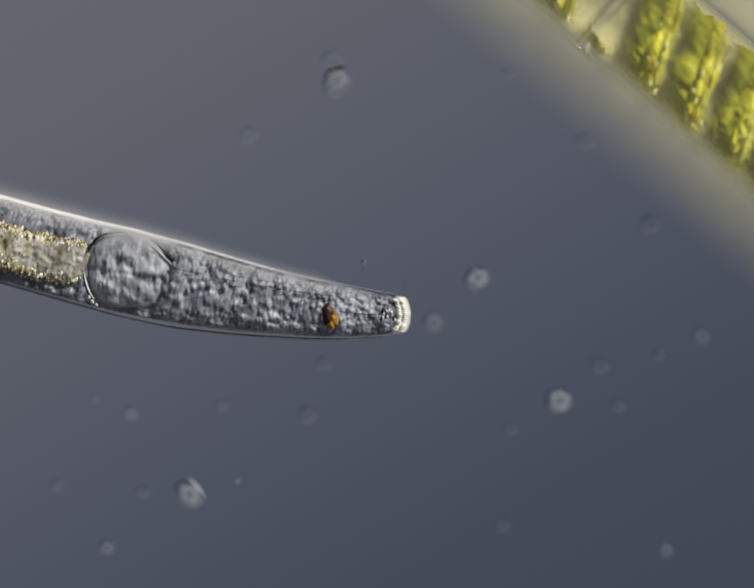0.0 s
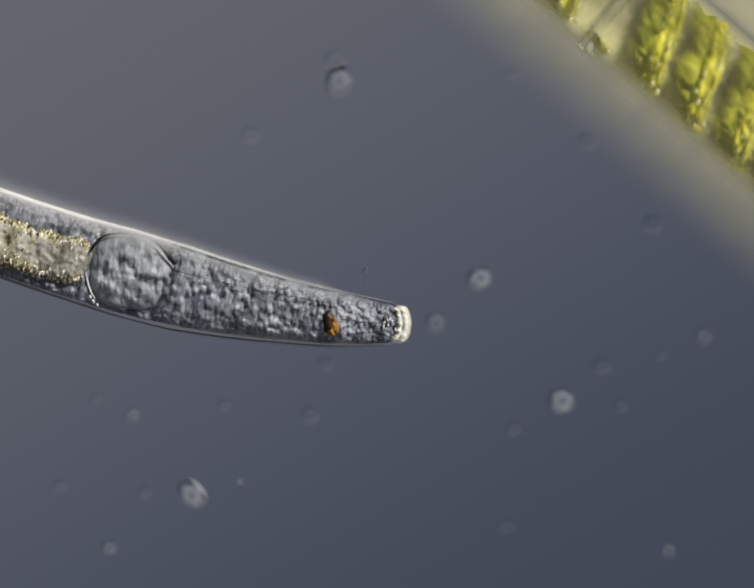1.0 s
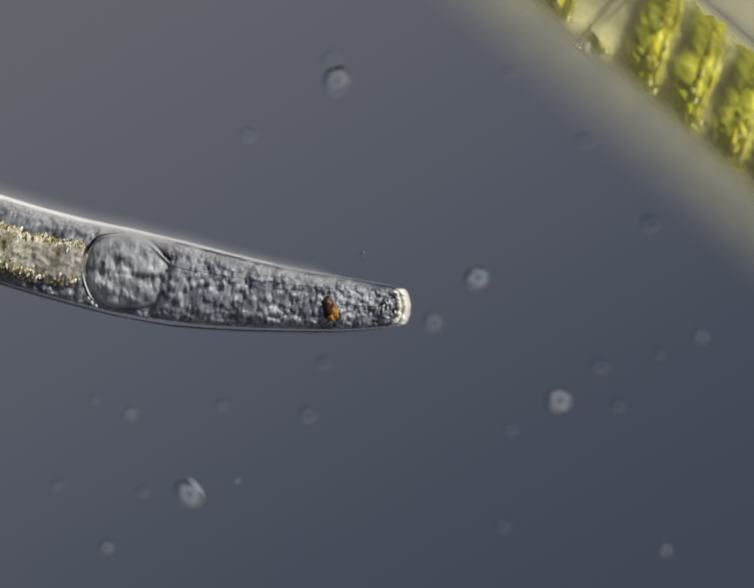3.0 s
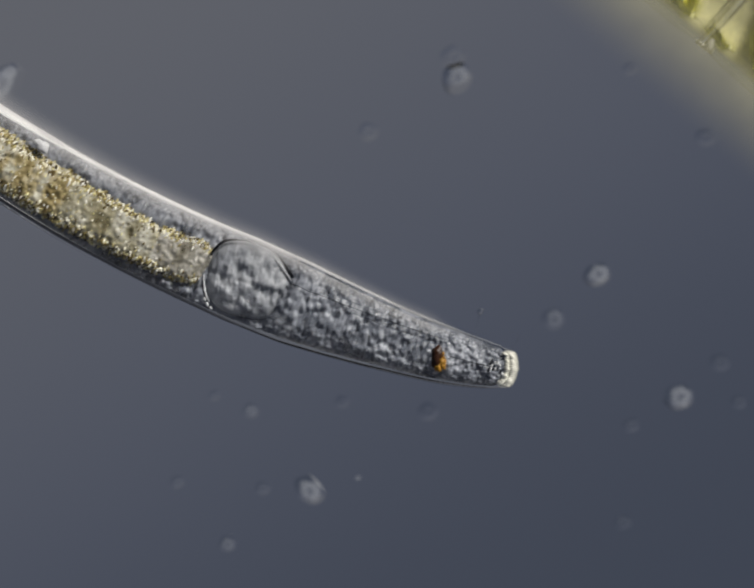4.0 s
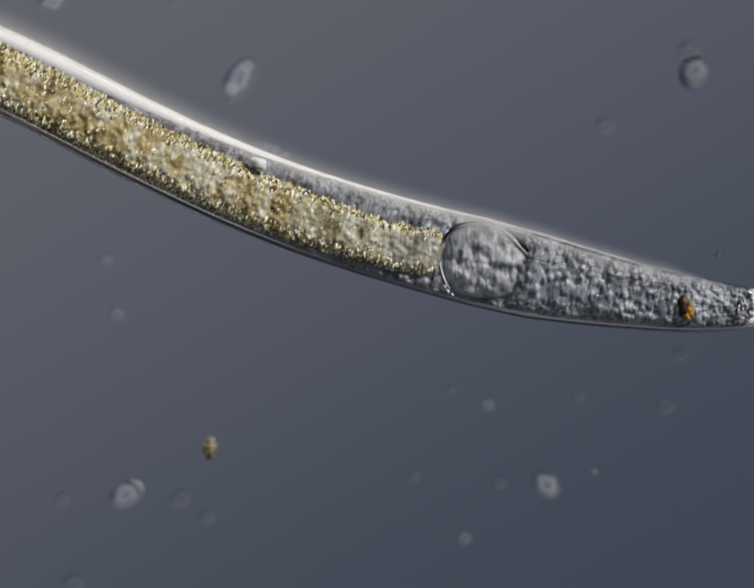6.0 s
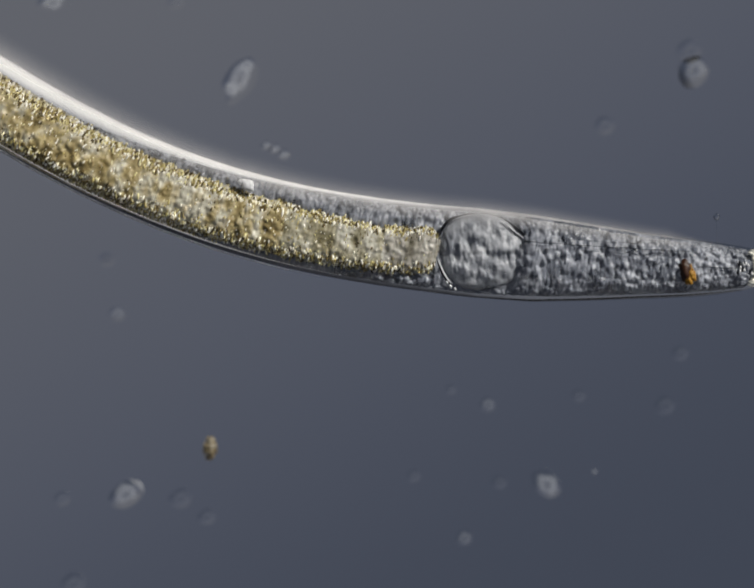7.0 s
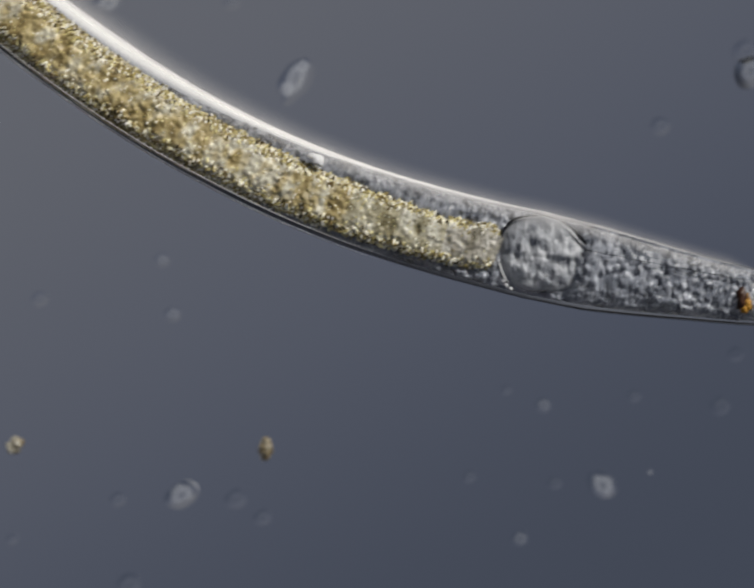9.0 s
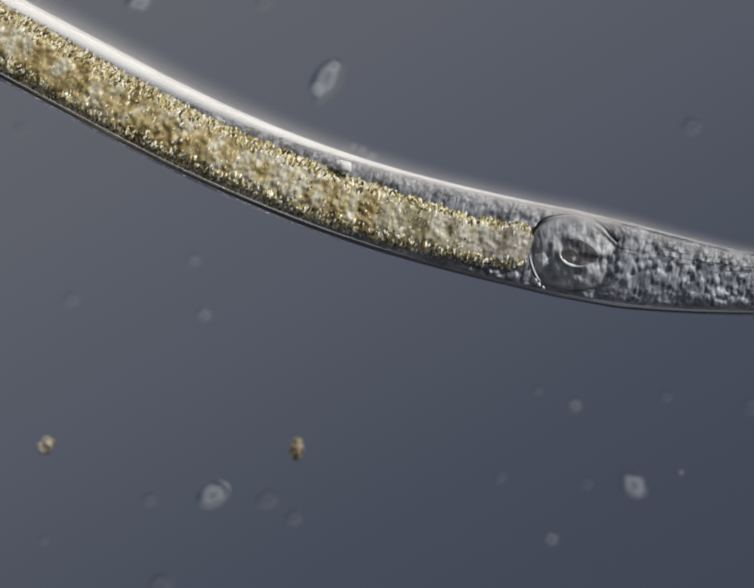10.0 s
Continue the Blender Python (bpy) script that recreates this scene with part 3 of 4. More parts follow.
alga.matrix_world = Matrix.Translation(alga_at + Vector((0.656, 0.755, 0)).normalized() * RA * 1.0 + Vector((0, 0, RA * 1.03))) @ Matrix.Rotation(math.atan2(ahead.y, ahead.x), 4, "Z")
tagged(alga, "green filamentous alga with spiral chloroplast bands in clear cells", "alga")


seedling = bmesh.new()
bmesh.ops.create_icosphere(seedling, subdivisions=2, radius=1.0)
seedling.verts.ensure_lookup_table()
PELLET = [v.co.copy() for v in seedling.verts], [[v.index for v in f.verts] for f in seedling.faces]
seedling.free()


def pellet(bm, place, size, turn):
    """A small rounded grain, quick to add to a crowd."""
    m = Matrix.Translation(place) @ Matrix.Rotation(turn, 4, "Z") @ Matrix.Diagonal((*size, 1))
    made = [bm.verts.new(m @ q) for q in PELLET[0]]
    for f in PELLET[1]:
        bm.faces.new([made[i] for i in f])


def flat_cos(a):
    return math.copysign(abs(math.cos(a)) ** 0.5, math.cos(a))


def cell(x0, x1, ribbons, seed):
    bm = bmesh.new()
    loops = []
    for x in np.linspace(x0, x1, 40):
        e = min(x - x0, x1 - x) / (0.12 * K)
        r = RA * (1 - 0.05 * math.exp(-e * e * 3))
        loops.append([bm.verts.new((x, r * math.sin(a), r * math.cos(a))) for a in np.linspace(0, 2 * math.pi, 48, endpoint=False)])
    for a, b in zip(loops[:-1], loops[1:]):
        for k in range(48):
            bm.faces.new((a[k], a[(k + 1) % 48], b[(k + 1) % 48], b[k]))
    bm.faces.new(loops[0][::-1])
    bm.faces.new(loops[-1])
    bmesh.ops.recalc_face_normals(bm, faces=bm.faces)
    wall = part("cell_wall", bm, WALL_CELL, alga, "clear cell wall")
    wall.visible_shadow = False
    for n, (turn_ref, x_ref, pitch) in enumerate(ribbons):
        turns = (x1 - x0 - 0.08 * K) / pitch
        phase = turn_ref - 2 * math.pi * (x_ref - x0 - 0.04 * K) / pitch
        steps = int(turns * 130)
        band = None

        def height(u, v, layer):
            q = Vector((u * turns * 16, v * 2.2, n + seed + layer))
            rough = 0.04 * noise.noise(Vector((u * turns * 46, v * 4, seed + layer))) + 0.022 * noise.noise(Vector((u * turns * 100, v * 7, seed)))
            return (0.78, 0.85, 0.90)[layer] - (0.08, 0.30 if v < 0 else 0.14, 0.12)[layer] * v * v + 0.08 * noise.noise(q) + rough

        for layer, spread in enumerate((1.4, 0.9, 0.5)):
            bm = bmesh.new()
            lay = bm.verts.layers.float_vector.new("body")
            mark = bm.verts.layers.float_vector.new("across")
            rows = []
            for i in range(steps + 1):
                u = i / steps
                a = phase + 2 * math.pi * turns * u
                x = x0 + 0.04 * K + (x1 - x0 - 0.08 * K) * u
                row = []
                for j in range(21):
                    v = (j / 10 - 1)
                    wob = noise.noise(Vector((u * turns * 9, seed * 3.3 + n * 5 + layer, v * 0.4)))
                    half = 0.118 * K * spread * (1 + 0.5 * wob + 0.25 * noise.noise(Vector((u * turns * 40, v, layer)))) * min(1.0, 0.5 + u * turns * 4)
                    r = RA * min((0.88, 0.905, 0.925)[layer], height(u, v, layer))
                    # dark layer shifted to the shaded side, bright one to the lit side
                    w = bm.verts.new((x + v * half + (-0.055, 0.0, 0.04)[layer] * K, -r * math.sin(a), r * flat_cos(a) * 0.78))
                    w[lay] = w.co * (0.1 / K) + Vector((0, 0, layer * 0.1))
                    w[mark] = Vector((max(abs(v), 1.1 - u * turns * 25), u, 0))
                    row.append(w)
                rows.append(row)
            for p, q in zip(rows[:-1], rows[1:]):
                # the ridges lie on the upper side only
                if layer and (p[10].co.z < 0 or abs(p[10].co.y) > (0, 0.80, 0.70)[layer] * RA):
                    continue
                for j in range(20):
                    bm.faces.new((p[j], p[j + 1], q[j + 1], q[j]))
            bmesh.ops.delete(bm, geom=[w for w in bm.verts if not w.link_faces], context="VERTS")
            bmesh.ops.recalc_face_normals(bm, faces=bm.faces)
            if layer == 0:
                band = part("chloroplast", bm, CHLORO_SHADED, alga, "soft green spiral chloroplast band, darkened for its shaded side")
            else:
                part(("chloroplast_ridge", "chloroplast_crest")[layer - 1], bm, (CHLORO, CHLORO_LIT)[layer - 1], band, ("yellow-green ridge of the band", "bright yellow highlight painted along the band")[layer - 1])
        # bright yellow lumps on the band, put there as its glints
        grains = bmesh.new()
        for i in range(int(turns * 30)):
            u = (i + random.random()) / (turns * 30)
            a = phase + 2 * math.pi * turns * u
            if math.cos(a) < 0.05 or abs(math.sin(a)) > 0.85:
                continue
            k, v = random.uniform(1.6, 4.2) * M, random.uniform(-0.35, 0.75)
            r = RA * (0.925 - 0.06 * v * v)
            at = Vector((x0 + 0.04 * K + (x1 - x0 - 0.08 * K) * u + v * 0.115 * K, -r * math.sin(a), r * flat_cos(a) * 0.79))
            pellet(grains, at, (0.9 * k, 2.0 * k, 0.4 * k), random.uniform(-0.4, 0.4) + 0.55)
        body_mark(grains)
        tagged(part("starch_grains", grains, GLINT, band, "bright yellow lumps painted as glints along the band"), kind="stuff")


cell(0.04 * K, 4.2 * K, ((math.pi / 2, 0.44 * K, 0.59 * K), (math.pi / 2, 0.735 * K, 0.59 * K)), 3)
cell(-3.4 * K, -0.04 * K, ((math.pi / 2, -0.13 * K, 0.59 * K), (math.pi / 2, -0.425 * K, 0.59 * K)), 8)
bm = bmesh.new()
bmesh.ops.create_cone(bm, cap_ends=True, segments=48, radius1=RA * 0.97, radius2=RA * 0.97, depth=0.04 * K, matrix=Matrix.Rotation(math.pi / 2, 4, "Y"))
sept = part("cross_wall", bm, WALL_CELL, alga, "clear cross wall between two cells")
sept.visible_shadow = False
for x in (-0.019 * K, 0.019 * K):
    bm = bmesh.new()
    tube(bm, [(x, RA * 0.985 * math.sin(a), RA * 0.985 * math.cos(a)) for a in np.linspace(-1.57, 1.57, 40)], (1.3 if x < 0 else 0.8) * M, 6)
    part("cross_wall_rim", bm, BRISTLE, alga, "fine dark rim of the cross wall")
bm = bmesh.new()
tube(bm, [(0.004 * K, RA * 0.98 * math.sin(a), RA * 0.98 * math.cos(a)) for a in np.linspace(-1.45, 1.5, 40)], lambda t: (1.2 + 4.5 * max(0.0, 0.2 - t)) * M, 8)
part("cross_wall_seam", bm, PALE, alga, "pale seam of the cross wall")
for side in (-1, 1):
    bm = bmesh.new()
    lump(bm, (0.05 * K, side * RA * 0.90, RA * 0.3), (9 * M, 16 * M, 5 * M), 0.6, 3, 0.25, 3.0 + side)
    lump(bm, (0.015 * K, side * RA * 0.97, RA * 0.2), (20 * M, 5 * M, 7 * M), 0, 3, 0.2, 5.0 + side)
    part("wall_corner", bm, SEAM, alga, "pale thickened corner of the cell wall")


# the filament's blurred halo, painted as a fading film, and the sap in its cells
bm = bmesh.new()
lay = bm.verts.layers.float_vector.new("body")
rows = []
for x in np.linspace(-3.4 * K, 4.2 * K, 20):
    row = []
    for i in range(-14, 15):
        over = max(0.0, abs(i) - 4) / 10
        v = bm.verts.new((x, RA * 0.96 * max(-1, min(1, i / 4)) + math.copysign(220 * M * over, i), RA * (1.04 - 0.12 * over)))
        v[lay] = Vector((x, 220 * M * ((0.12 + 0.3 * over if i > 0 else 0.36 + 0.85 * over) if over > 0 else (0.25 if i == 4 else 0.52 if i == -4 else 0.80)), 0))
        row.append(v)
    rows.append(row)
for p, q in zip(rows[:-1], rows[1:]):
    for i in range(28):
        bm.faces.new((p[i], q[i], q[i + 1], p[i + 1]))
bmesh.ops.recalc_face_normals(bm, faces=bm.faces)
part("jelly_sheath", bm, ALGA_HALO, alga, "soft beige halo painted round the filament")
bm = bmesh.new()
rows = []
for x in np.linspace(-3.4 * K, 4.2 * K, 20):
    rows.append([bm.verts.new((x, RA * 0.955 * math.sin(a), RA * 0.27 * math.cos(a) ** 0.5)) for a in np.linspace(-1.5, 1.5, 24)])
for p, q in zip(rows[:-1], rows[1:]):
    for i in range(23):
        bm.faces.new((p[i], p[i + 1], q[i + 1], q[i]))
bmesh.ops.recalc_face_normals(bm, faces=bm.faces)
lay = bm.verts.layers.float_vector.new("body")
for v in bm.verts:
    v[lay] = Vector((v.co.x / K, 8.5 * max(0.0, abs(v.co.y) / RA - 0.72) / 0.28 + 0.01, v.co.y / K))
part("cell_sap", bm, SAP, alga, "cloudy beige cell sap")


# ---- specks in the water ----
def bell(rx, ry, tall, dimple, rough, seed):
    """A low clear bell with a dimpled crown and a foot that runs out flat."""
    bm = bmesh.new()
    rows = []
    for i in range(1, 23):
        q = i / 22
        row = []
        for a in np.linspace(0, 2 * math.pi, 48, endpoint=False):
            w = 1 + rough * noise.noise(Vector((1.2 * math.cos(a), 1.2 * math.sin(a), seed * 0.37)))
            x, y = rx * q * w * math.cos(a), ry * q * w * math.sin(a)
            k = (1 - q * q) ** 1.3 * (1 - dimple * math.exp(-(((x / rx - 0.08) / 0.30) ** 2 + ((y / ry - 0.05) / 0.30) ** 2)))
            k += 0.9 * rough * (1 - q) * noise.noise(Vector((x / rx * 2.2, y / ry * 2.2, seed)))
            row.append(bm.verts.new((x * M, y * M, max(0.0, tall * k) * M)))
        rows.append(row)
    top = bm.verts.new((0, 0, max(0.05, 1 - dimple) * tall * M))
    for k in range(48):
        bm.faces.new((top, rows[0][k], rows[0][(k + 1) % 48]))
    for p, q in zip(rows[:-1], rows[1:]):
        for k in range(48):
            bm.faces.new((p[k], q[k], q[(k + 1) % 48], p[(k + 1) % 48]))
    foot = [bm.verts.new((v.co.x, v.co.y, -0.5 * M)) for v in rows[-1]]
    for k in range(48):
        bm.faces.new((rows[-1][k], foot[k], foot[(k + 1) % 48], rows[-1][(k + 1) % 48]))
    bm.faces.new(foot[::-1])
    bmesh.ops.recalc_face_normals(bm, faces=bm.faces)
    return bm


def soft_glow_ring(ob, rx, ry, up, mat, label, seed):
    """A speck's blurred bright ring, painted as a small film cap that thins out to its rim."""
    bm = bmesh.new()
    lay = bm.verts.layers.float_vector.new("body")
    rows = []
    for i in range(9):
        q = i / 8
        row = []
        for a in np.linspace(0, 2 * math.pi, 24, endpoint=False):
            w = 1 + 0.3 * noise.noise(Vector((1.3 * math.cos(a), 1.3 * math.sin(a), seed * 0.37)))
            v = bm.verts.new((rx * M * (0.1 + q * w * math.cos(a)), ry * M * (0.06 + q * w * math.sin(a)), (up + 0.1 * ry * (1 - q * q)) * M))
            v[lay] = Vector((0.1 * a, min(1.0, ((0.5 - q) / 0.85 if q < 0.5 else (q - 0.5) / 0.5) + 0.5 * max(0.0, noise.noise(Vector((1.1 * math.cos(a) + 4, 1.1 * math.sin(a), seed * 0.71 + q))))), seed))
            row.append(v)
        rows.append(row)
    for p, q in zip(rows[:-1], rows[1:]):
        for k in range(24):
            bm.faces.new((p[k], q[k], q[(k + 1) % 24], p[(k + 1) % 24]))
    bmesh.ops.recalc_face_normals(bm, faces=bm.faces)
    part("core", bm, mat, ob, label)


def bead(name, label, x, y, rx, ry, turn, mat, rough=0.08, category="bead", core=None):
    if mat is RUST:
        bm = bmesh.new()
        lump(bm, (0, 0, ry * M), (rx * M, ry * M, ry * M), 0, 4, rough * 1.2, x * 0.01)
        body_mark(bm, (x * M, y * M, 0))
    else:
        bm = bell(1.15 * rx, 1.15 * ry, 0.85 * ry, 0.75, max(0.14, rough), x * 0.01)
    ob = part(name, bm, mat)
    low = min(v.co.z for v in ob.data.vertices)
    ob.matrix_world = Matrix.Translation(spot(x, y, 0.04 * K) - Vector((0, 0, 0.04 * K + low - 2 * M))) @ Matrix.Rotation(radians(turn), 4, "Z")
    ob.visible_shadow = False
    if mat is not RUST:
        soft_glow_ring(ob, rx, ry, 1.02 * ry, core or RING_FAINT, "pale ring painted as blurred light" if core else "faint soft ring", x)
    return tagged(ob, label, category, group="specks in the water")


CLEAR = "clear rounded speck under a painted bright ring, on the slide"
for x, y, rx, ry, turn in ((700, 168, 30, 27, 60), (1160, 832, 27, 26, 0), (391, 1024, 32, 23, -42), (991, 577, 25, 23, 0),
                           (-482, 1047, 33, 24, 28), (-635, 26, 30, 18, 10)):
    bead("clear_speck", CLEAR, x, y, rx, ry, turn, BEAD, core=RING_BRIGHT)
# a rough rod
rod = part("clear_speck", bell(54, 33, 21, 0.3, 0.3, 3.0), BEAD)
rod.matrix_world = Matrix.Translation(spot(-243, 187, 0.0) - Vector((0, 0, min(v.co.z for v in rod.data.vertices) - 2 * M))) @ Matrix.Rotation(radians(61), 4, "Z")
rod.visible_shadow = False
tagged(rod, "clear rough rod-shaped speck, on the slide", "bead", group="specks in the water")
for x, y, rx, ry in ((0, -2, 47, 24), (31, 0, 17, 18), (-26, 3, 18, 17)):
    soft_glow_ring(rod, rx, ry, 22, RING_BRIGHT, "pale blurred light painted on a lobe", x)
    rod.children[-1].location = (x * M, y * M, 0.3 * x * x / 1100 * M)
for x, y, r in ((900, 669, 23), (271, 861, 16), (1385, 1145, 18), (1459, 698, 19), (222, 1138, 17), (-522, 559, 15), (-500, 672, 16)):
    bead("ring_speck", "clear speck with a soft pale ring, on the slide", x, y, r, r * 0.92, 0, BEAD_FAINT, core=RING_MID)
FAINT = "faint clear ring-like speck on the slide"
for x, y, r in ((692, 124, 24), (1352, 464, 21), (1246, 760, 20), (1371, 736, 13), (1062, 891, 16),
                (1045, 1092, 17), (515, 281, 20), (1216, 292, 20), (1060, 149, 14), (640, 862, 20), (672, 754, 16),
                (295, 1022, 15), (195, 830, 11), (1285, 842, 16), (460, 842, 14)):
    bead("faint_speck", FAINT, x, y, r, r * 0.9, 0, BEAD_FAINT, category="bead")
for x, y, r in ((-369, 1056, 22), (-314, 1095, 18), (118, 1010, 14), (-880, 286, 18), (-777, 641, 17),
                (-835, 1141, 12), (-592, 1234, 24), (-615, 1058, 16), (-376, 25, 18)):
    bead("faint_speck", FAINT, x, y, r, r * 0.85, 20, BEAD_FAINT, category="bead")
for x, y, rx, ry, turn in ((-307, 952, 23, 14, 80), (-827, 944, 19, 15, 50)):
    bead("rusty_speck", "rusty golden speck on the slide", x, y, rx, ry, turn, RUST, 0.35, "speck")
for x, y, r in ((-172, 330, 11), (-153, 342, 12), (-190, 323, 10), (493, 1001, 6)):
    bead("crumb", "tiny clear crumb on the slide", x, y, r, r * 0.8, 15, BEAD, 0.3, "speck", RING_BRIGHT)

# the worm's bend: seconds, place of the throat, heading there, and how the heading runs along the body
BEND_A = [
    (0.0, -0.30265, 0.03308, -14.59, 0.163, 0.041, 0.269, 0.190),
    (0.1, -0.30215, 0.03228, -15.00, 0.149, 0.074, 0.268, 0.245),
    (0.2, -0.30155, 0.03136, -15.73, 0.135, 0.111, 0.265, 0.307),
    (0.3, -0.30153, 0.03116, -14.56, 0.124, 0.125, 0.267, 0.329),
    (0.4, -0.30407, 0.03420, -4.85, 0.121, 0.035, 0.292, 0.168),
    (0.5, -0.30537, 0.03567, 0.75, 0.113, -0.005, 0.307, 0.096),
    (0.6, -0.30683, 0.03786, 3.76, 0.145, -0.092, 0.311, -0.025),
    (0.7, -0.30592, 0.03707, -1.05, 0.168, -0.083, 0.294, 0.022),
    (0.8, -0.30386, 0.03482, -9.74, 0.187, -0.028, 0.267, 0.151),
    (0.9, -0.30296, 0.03403, -14.55, 0.210, -0.020, 0.250, 0.198),
    (1.0, -0.30277, 0.03415, -16.99, 0.236, -0.040, 0.239, 0.194),
    (1.1, -0.30265, 0.03377, -16.40, 0.235, -0.047, 0.238, 0.224),
]
BEND_B = [
    (1.2, -0.30266, 0.03356, -15.33, 0.235, -0.060, 0.237, 0.243),
    (1.3, -0.30399, 0.03501, -9.91, 0.239, -0.125, 0.248, 0.170),
    (1.4, -0.30498, 0.03604, -5.61, 0.242, -0.177, 0.256, 0.120),
    (1.5, -0.30488, 0.03569, -4.93, 0.241, -0.185, 0.255, 0.148),
    (1.6, -0.30624, 0.03273, -10.95, 0.381, -0.296, 0.165, 0.224),
    (1.7, -0.30766, 0.02984, -16.80, 0.520, -0.409, 0.076, 0.296),
    (1.8, -0.30976, 0.02782, -20.36, 0.662, -0.551, -0.007, 0.320),
    (1.9, -0.31618, 0.02807, -17.91, 0.810, -0.765, -0.074, 0.215),
    (2.0, -0.31904, 0.03016, -10.64, 0.964, -1.038, -0.128, 0.007),
    (2.1, -0.31506, 0.03114, -9.66, 0.846, -0.912, -0.047, 0.019),
    (2.2, -0.31534, 0.03371, -4.49, 0.732, -0.837, 0.044, -0.060),
    (2.3, -0.31269, 0.03449, -4.06, 0.613, -0.704, 0.123, -0.036),
]
BEND_C = [
    (2.4, -0.30909, 0.03406, -6.80, 0.491, -0.532, 0.194, 0.054),
    (2.5, -0.30526, 0.03333, -10.32, 0.368, -0.351, 0.262, 0.162),
    (2.6, -0.30419, 0.03198, -13.88, 0.364, -0.308, 0.253, 0.238),
    (2.7, -0.30359, 0.03123, -15.86, 0.362, -0.284, 0.247, 0.280),
    (2.8, -0.30359, 0.03123, -15.86, 0.362, -0.284, 0.247, 0.280),
    (2.9, -0.30395, 0.03168, -14.67, 0.364, -0.298, 0.250, 0.255),
    (3.0, -0.30419, 0.03198, -13.88, 0.364, -0.308, 0.253, 0.238),
    (3.1, -0.30395, 0.03168, -14.67, 0.364, -0.298, 0.250, 0.255),
    (3.2, -0.30340, 0.03099, -16.49, 0.362, -0.276, 0.246, 0.294),
    (3.3, -0.30317, 0.03069, -17.28, 0.361, -0.266, 0.243, 0.310),
    (3.4, -0.30347, 0.03105, -16.33, 0.362, -0.278, 0.246, 0.290),
    (3.5, -0.30393, 0.03159, -14.91, 0.363, -0.295, 0.250, 0.260),
]
BEND_D = [
    (3.6, -0.30447, 0.03170, -14.46, 0.342, -0.317, 0.221, 0.348),
    (3.7, -0.30472, 0.03137, -15.18, 0.319, -0.325, 0.191, 0.460),
    (3.8, -0.30473, 0.03018, -18.13, 0.294, -0.305, 0.153, 0.621),
    (3.9, -0.30438, 0.02890, -21.32, 0.269, -0.283, 0.116, 0.787),
    (4.0, -0.30420, 0.02775, -24.19, 0.244, -0.264, 0.079, 0.945),
    (4.1, -0.30435, 0.02813, -23.58, 0.239, -0.239, 0.108, 0.843),
    (4.2, -0.30629, 0.03067, -17.28, 0.239, -0.285, 0.154, 0.618),
    (4.3, -0.30803, 0.03237, -13.19, 0.237, -0.302, 0.193, 0.441),
    (4.4, -0.30945, 0.03392, -9.51, 0.235, -0.315, 0.230, 0.272),
    (4.5, -0.30958, 0.03412, -9.37, 0.228, -0.284, 0.259, 0.180),
    (4.6, -0.30917, 0.03336, -13.05, 0.240, -0.215, 0.178, 0.141),
    (4.7, -0.30874, 0.03283, -16.10, 0.252, -0.152, 0.099, 0.088),
]
BEND_E = [
    (4.8, -0.30768, 0.03144, -21.43, 0.263, -0.062, 0.013, 0.085),
    (4.9, -0.30806, 0.03191, -21.87, 0.278, -0.031, -0.059, -0.024),
    (5.0, -0.30899, 0.03326, -20.02, 0.296, -0.029, -0.125, -0.181),
    (5.1, -0.31102, 0.03281, -14.60, 0.317, -0.244, -0.020, 0.062),
    (5.2, -0.31426, 0.03390, -5.16, 0.343, -0.507, 0.095, 0.220),
    (5.3, -0.31410, 0.03513, -4.80, 0.298, -0.432, 0.187, 0.243),
    (5.4, -0.31259, 0.03465, -8.94, 0.249, -0.302, 0.267, 0.361),
    (5.5, -0.31160, 0.03482, -11.33, 0.202, -0.193, 0.351, 0.443),
    (5.6, -0.31015, 0.03288, -16.47, 0.198, -0.140, 0.325, 0.557),
    (5.7, -0.30970, 0.03221, -18.30, 0.198, -0.127, 0.308, 0.599),
    (5.8, -0.30975, 0.03215, -18.46, 0.200, -0.134, 0.297, 0.605),
    (5.9, -0.31022, 0.03264, -17.20, 0.203, -0.159, 0.288, 0.581),
]
BEND_F = [
    (6.0, -0.31106, 0.03359, -14.75, 0.208, -0.197, 0.282, 0.531),
    (6.1, -0.31201, 0.03468, -11.91, 0.212, -0.241, 0.279, 0.473),
    (6.2, -0.31272, 0.03547, -9.86, 0.216, -0.276, 0.272, 0.432),
    (6.3, -0.31308, 0.03582, -8.99, 0.219, -0.295, 0.262, 0.416),
    (6.4, -0.31308, 0.03571, -9.32, 0.221, -0.301, 0.249, 0.426),
    (6.5, -0.31304, 0.03553, -9.79, 0.222, -0.305, 0.237, 0.439),
    (6.6, -0.31320, 0.03564, -9.56, 0.225, -0.316, 0.225, 0.436),
    (6.7, -0.31356, 0.03598, -8.69, 0.228, -0.336, 0.215, 0.421),
    (6.8, -0.31392, 0.03632, -7.83, 0.231, -0.357, 0.206, 0.405),
    (6.9, -0.31463, 0.03712, -5.78, 0.235, -0.390, 0.200, 0.364),
    (7.0, -0.31456, 0.03692, -6.33, 0.236, -0.393, 0.186, 0.378),
    (7.1, -0.31341, 0.03601, -9.45, 0.236, -0.354, 0.184, 0.415),
]
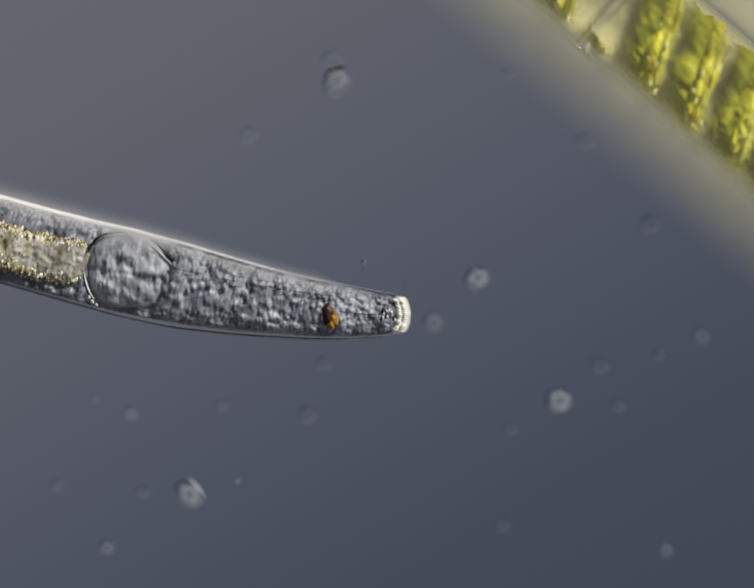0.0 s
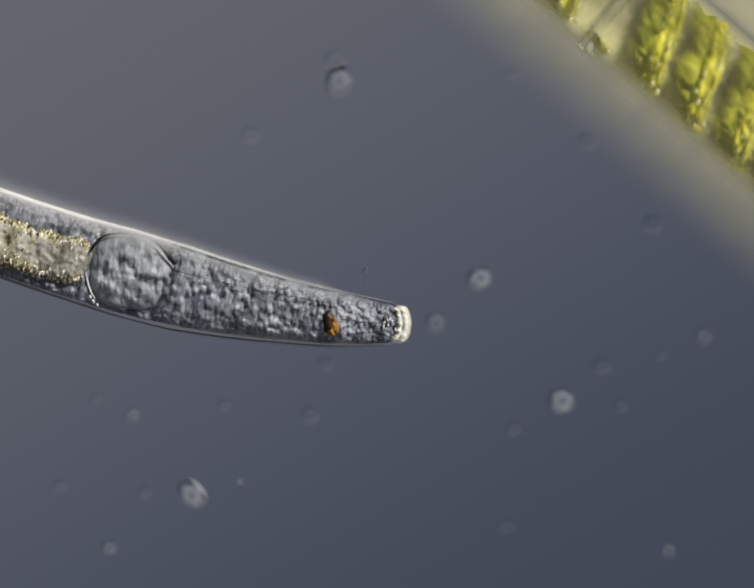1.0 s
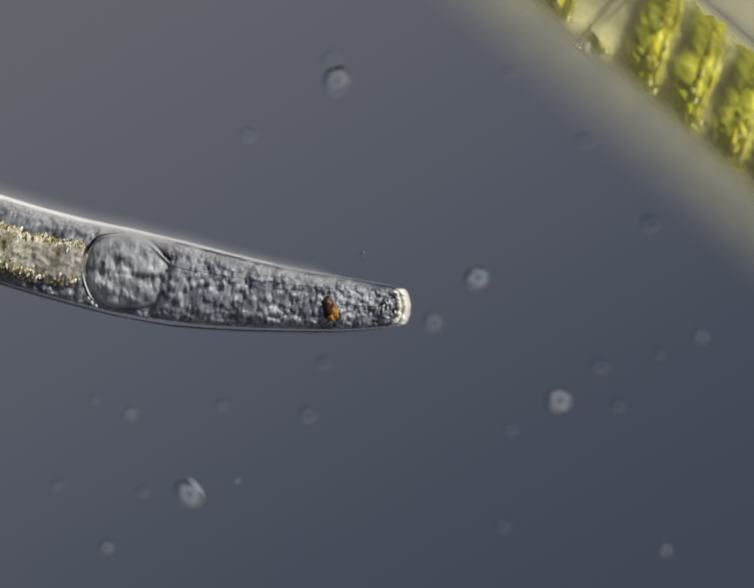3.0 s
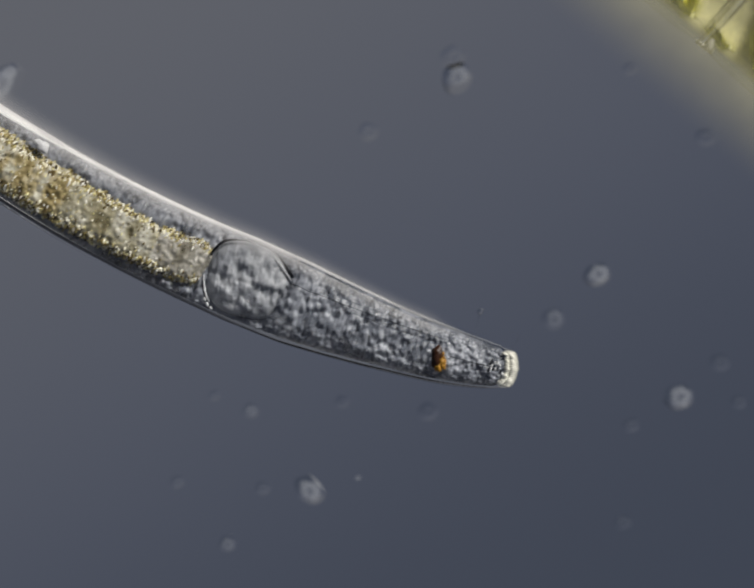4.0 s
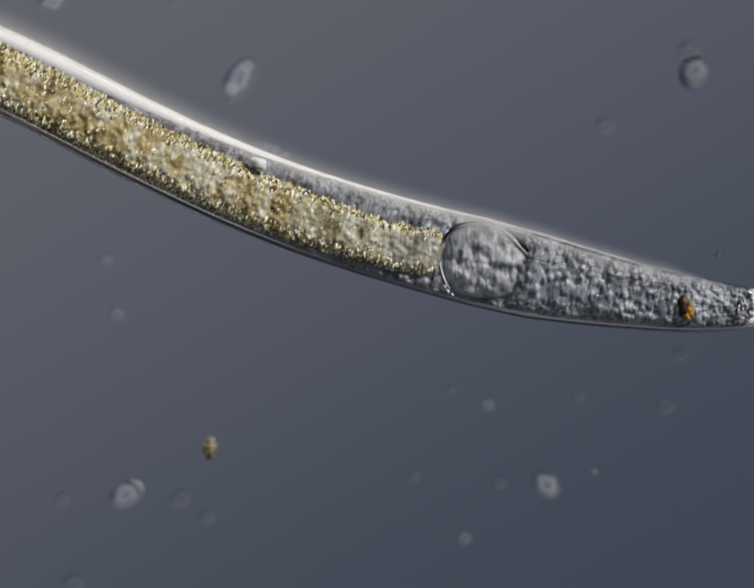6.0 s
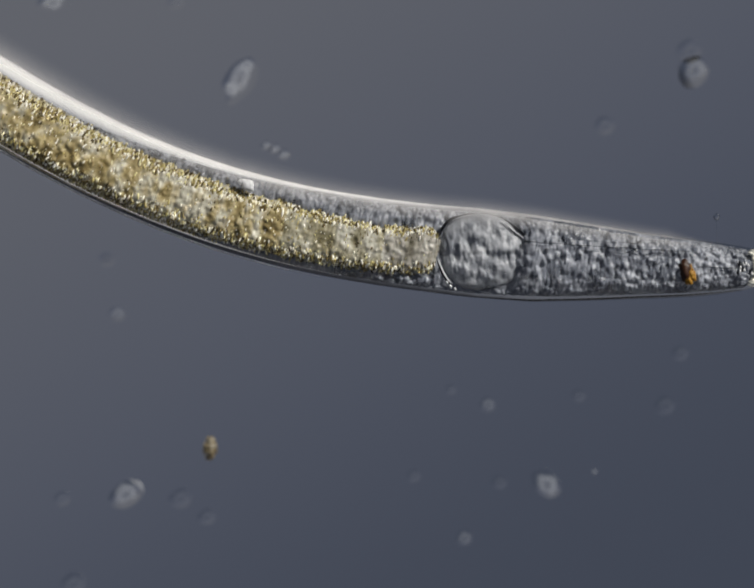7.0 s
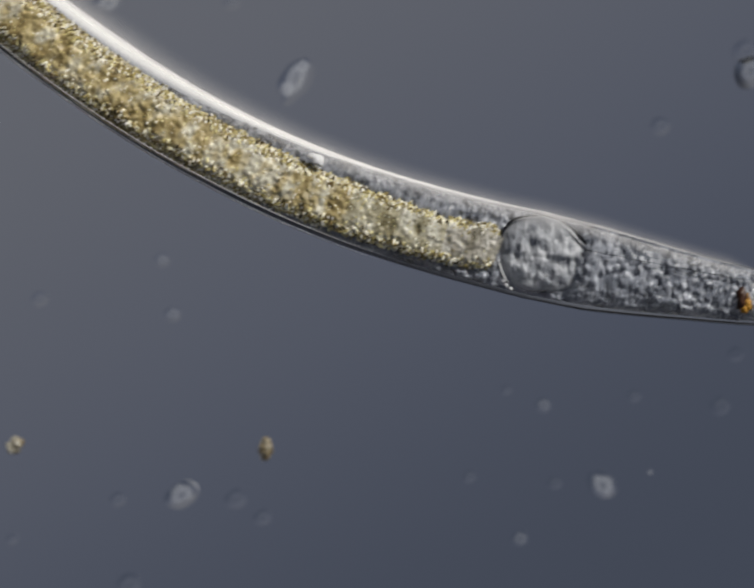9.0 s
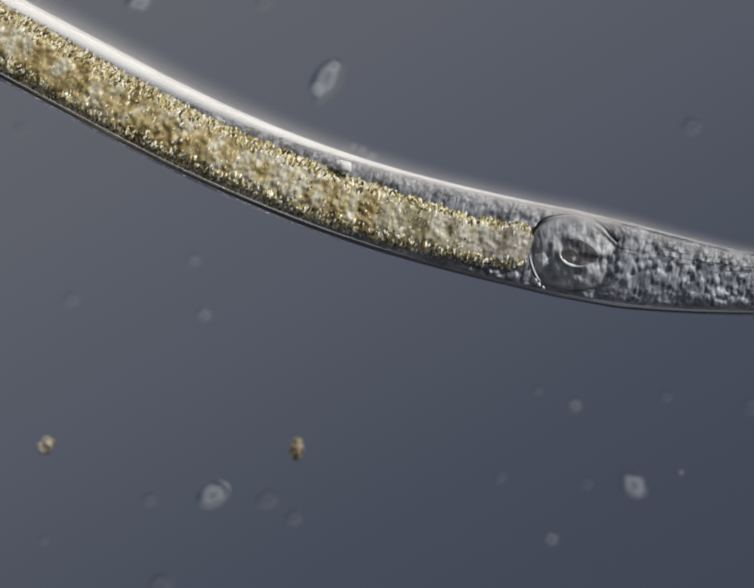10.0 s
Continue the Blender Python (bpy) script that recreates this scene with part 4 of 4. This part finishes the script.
BEND_G = [
    (7.2, -0.31194, 0.03471, -13.60, 0.236, -0.302, 0.178, 0.473),
    (7.3, -0.31118, 0.03432, -15.37, 0.238, -0.280, 0.180, 0.480),
    (7.4, -0.31119, 0.03489, -14.61, 0.242, -0.287, 0.188, 0.433),
    (7.5, -0.31240, 0.03698, -9.83, 0.252, -0.345, 0.206, 0.301),
    (7.6, -0.31513, 0.04078, -1.13, 0.264, -0.399, 0.195, 0.022),
    (7.7, -0.31572, 0.04189, 0.45, 0.270, -0.368, 0.164, -0.103),
    (7.8, -0.31382, 0.03984, -6.27, 0.266, -0.235, 0.112, -0.051),
    (7.9, -0.31222, 0.03819, -11.96, 0.263, -0.114, 0.061, -0.021),
    (8.0, -0.31037, 0.03620, -18.53, 0.260, 0.016, 0.009, 0.026),
    (8.1, -0.31002, 0.03570, -18.71, 0.253, -0.034, 0.027, 0.142),
    (8.2, -0.31011, 0.03508, -17.46, 0.248, -0.103, 0.049, 0.226),
    (8.3, -0.31119, 0.03571, -12.90, 0.247, -0.211, 0.079, 0.241),
]
BEND_H = [
    (8.4, -0.31221, 0.03626, -8.57, 0.246, -0.318, 0.109, 0.260),
    (8.5, -0.31250, 0.03657, -6.63, 0.241, -0.395, 0.134, 0.330),
    (8.6, -0.31133, 0.03665, -9.91, 0.238, -0.350, 0.118, 0.346),
    (8.7, -0.31003, 0.03676, -13.59, 0.235, -0.300, 0.103, 0.372),
    (8.8, -0.30921, 0.03747, -15.70, 0.234, -0.269, 0.090, 0.363),
    (8.9, -0.30929, 0.03925, -14.96, 0.235, -0.273, 0.086, 0.294),
    (9.0, -0.31003, 0.04007, -13.67, 0.237, -0.284, 0.083, 0.212),
    (9.1, -0.31182, 0.04021, -10.55, 0.283, -0.287, 0.043, 0.102),
    (9.2, -0.31363, 0.03801, -7.04, 0.328, -0.293, 0.004, -0.016),
    (9.3, -0.31317, 0.03824, -7.41, 0.309, -0.245, -0.024, -0.056),
    (9.4, -0.31246, 0.03827, -8.34, 0.288, -0.191, -0.054, -0.083),
    (9.5, -0.31184, 0.03841, -8.95, 0.269, -0.139, -0.082, -0.118),
]
BEND_I = [
    (9.6, -0.31116, 0.03853, -10.74, 0.247, -0.122, 0.028, 0.029),
    (9.7, -0.31060, 0.03880, -12.13, 0.227, -0.108, 0.139, 0.167),
    (9.8, -0.31032, 0.03943, -12.58, 0.208, -0.105, 0.252, 0.284),
    (9.9, -0.31018, 0.04023, -12.55, 0.189, -0.109, 0.367, 0.392),
    (10.0, -0.31010, 0.04110, -12.37, 0.170, -0.115, 0.483, 0.496),
]
BENDS = BEND_A + BEND_B + BEND_C + BEND_D + BEND_E + BEND_F + BEND_G + BEND_H + BEND_I


def motions():
    far = -950.0
    poses = {ob: [] for _, ob in RINGS}
    s_line = np.arange(-1700.0, 681.0, 5.0)
    u = np.maximum(s_line, far) / 1000
    zero = int(np.argmin(abs(s_line)))
    for t, x, y, turn, k1, k2, k3, k4 in BENDS:
        slope = k1 + 2 * k2 * far / 1000 + 3 * k3 * (far / 1000) ** 2 + 4 * k4 * (far / 1000) ** 3
        head = radians(turn) + k1 * u + k2 * u ** 2 + k3 * u ** 3 + k4 * u ** 4 + np.minimum(s_line - far, 0) / 1000 * slope
        # the head draws in a little once
        squeeze = np.interp(t, (1.8, 1.9, 2.0, 2.1, 2.2, 2.4), (1, 0.975, 0.93, 0.93, 0.955, 1))
        head_step = np.where(s_line > 180, 5 * squeeze, 5.0)
        px, py = np.cumsum(np.cos(head) * head_step) * M, np.cumsum(np.sin(head) * head_step) * M
        px, py = px - px[zero] + x, py - py[zero] + y
        for mid, ob in RINGS:
            poses[ob].append((t, pose(np.interp(mid, s_line, px), np.interp(mid, s_line, py), FOCUS, 0, 0, math.degrees(np.interp(mid, s_line, head)))))
    for _, ob in RINGS:
        walk(ob, poses[ob])
    # the valve of the bulb opens twice
    x, y, z = valve_at
    walk(valve, [(t, pose(x, y, z + rise * M, tip, 0, 6)) for t, tip, rise in (
        (0, 89, 0), (1.7, 89, 0), (1.8, 14, 52), (1.9, 8, 56), (2.0, 4, 58), (2.1, 42, 44), (2.2, 89, 0), (9.9, 89, 0), (10.0, 5, 58))])


motions()
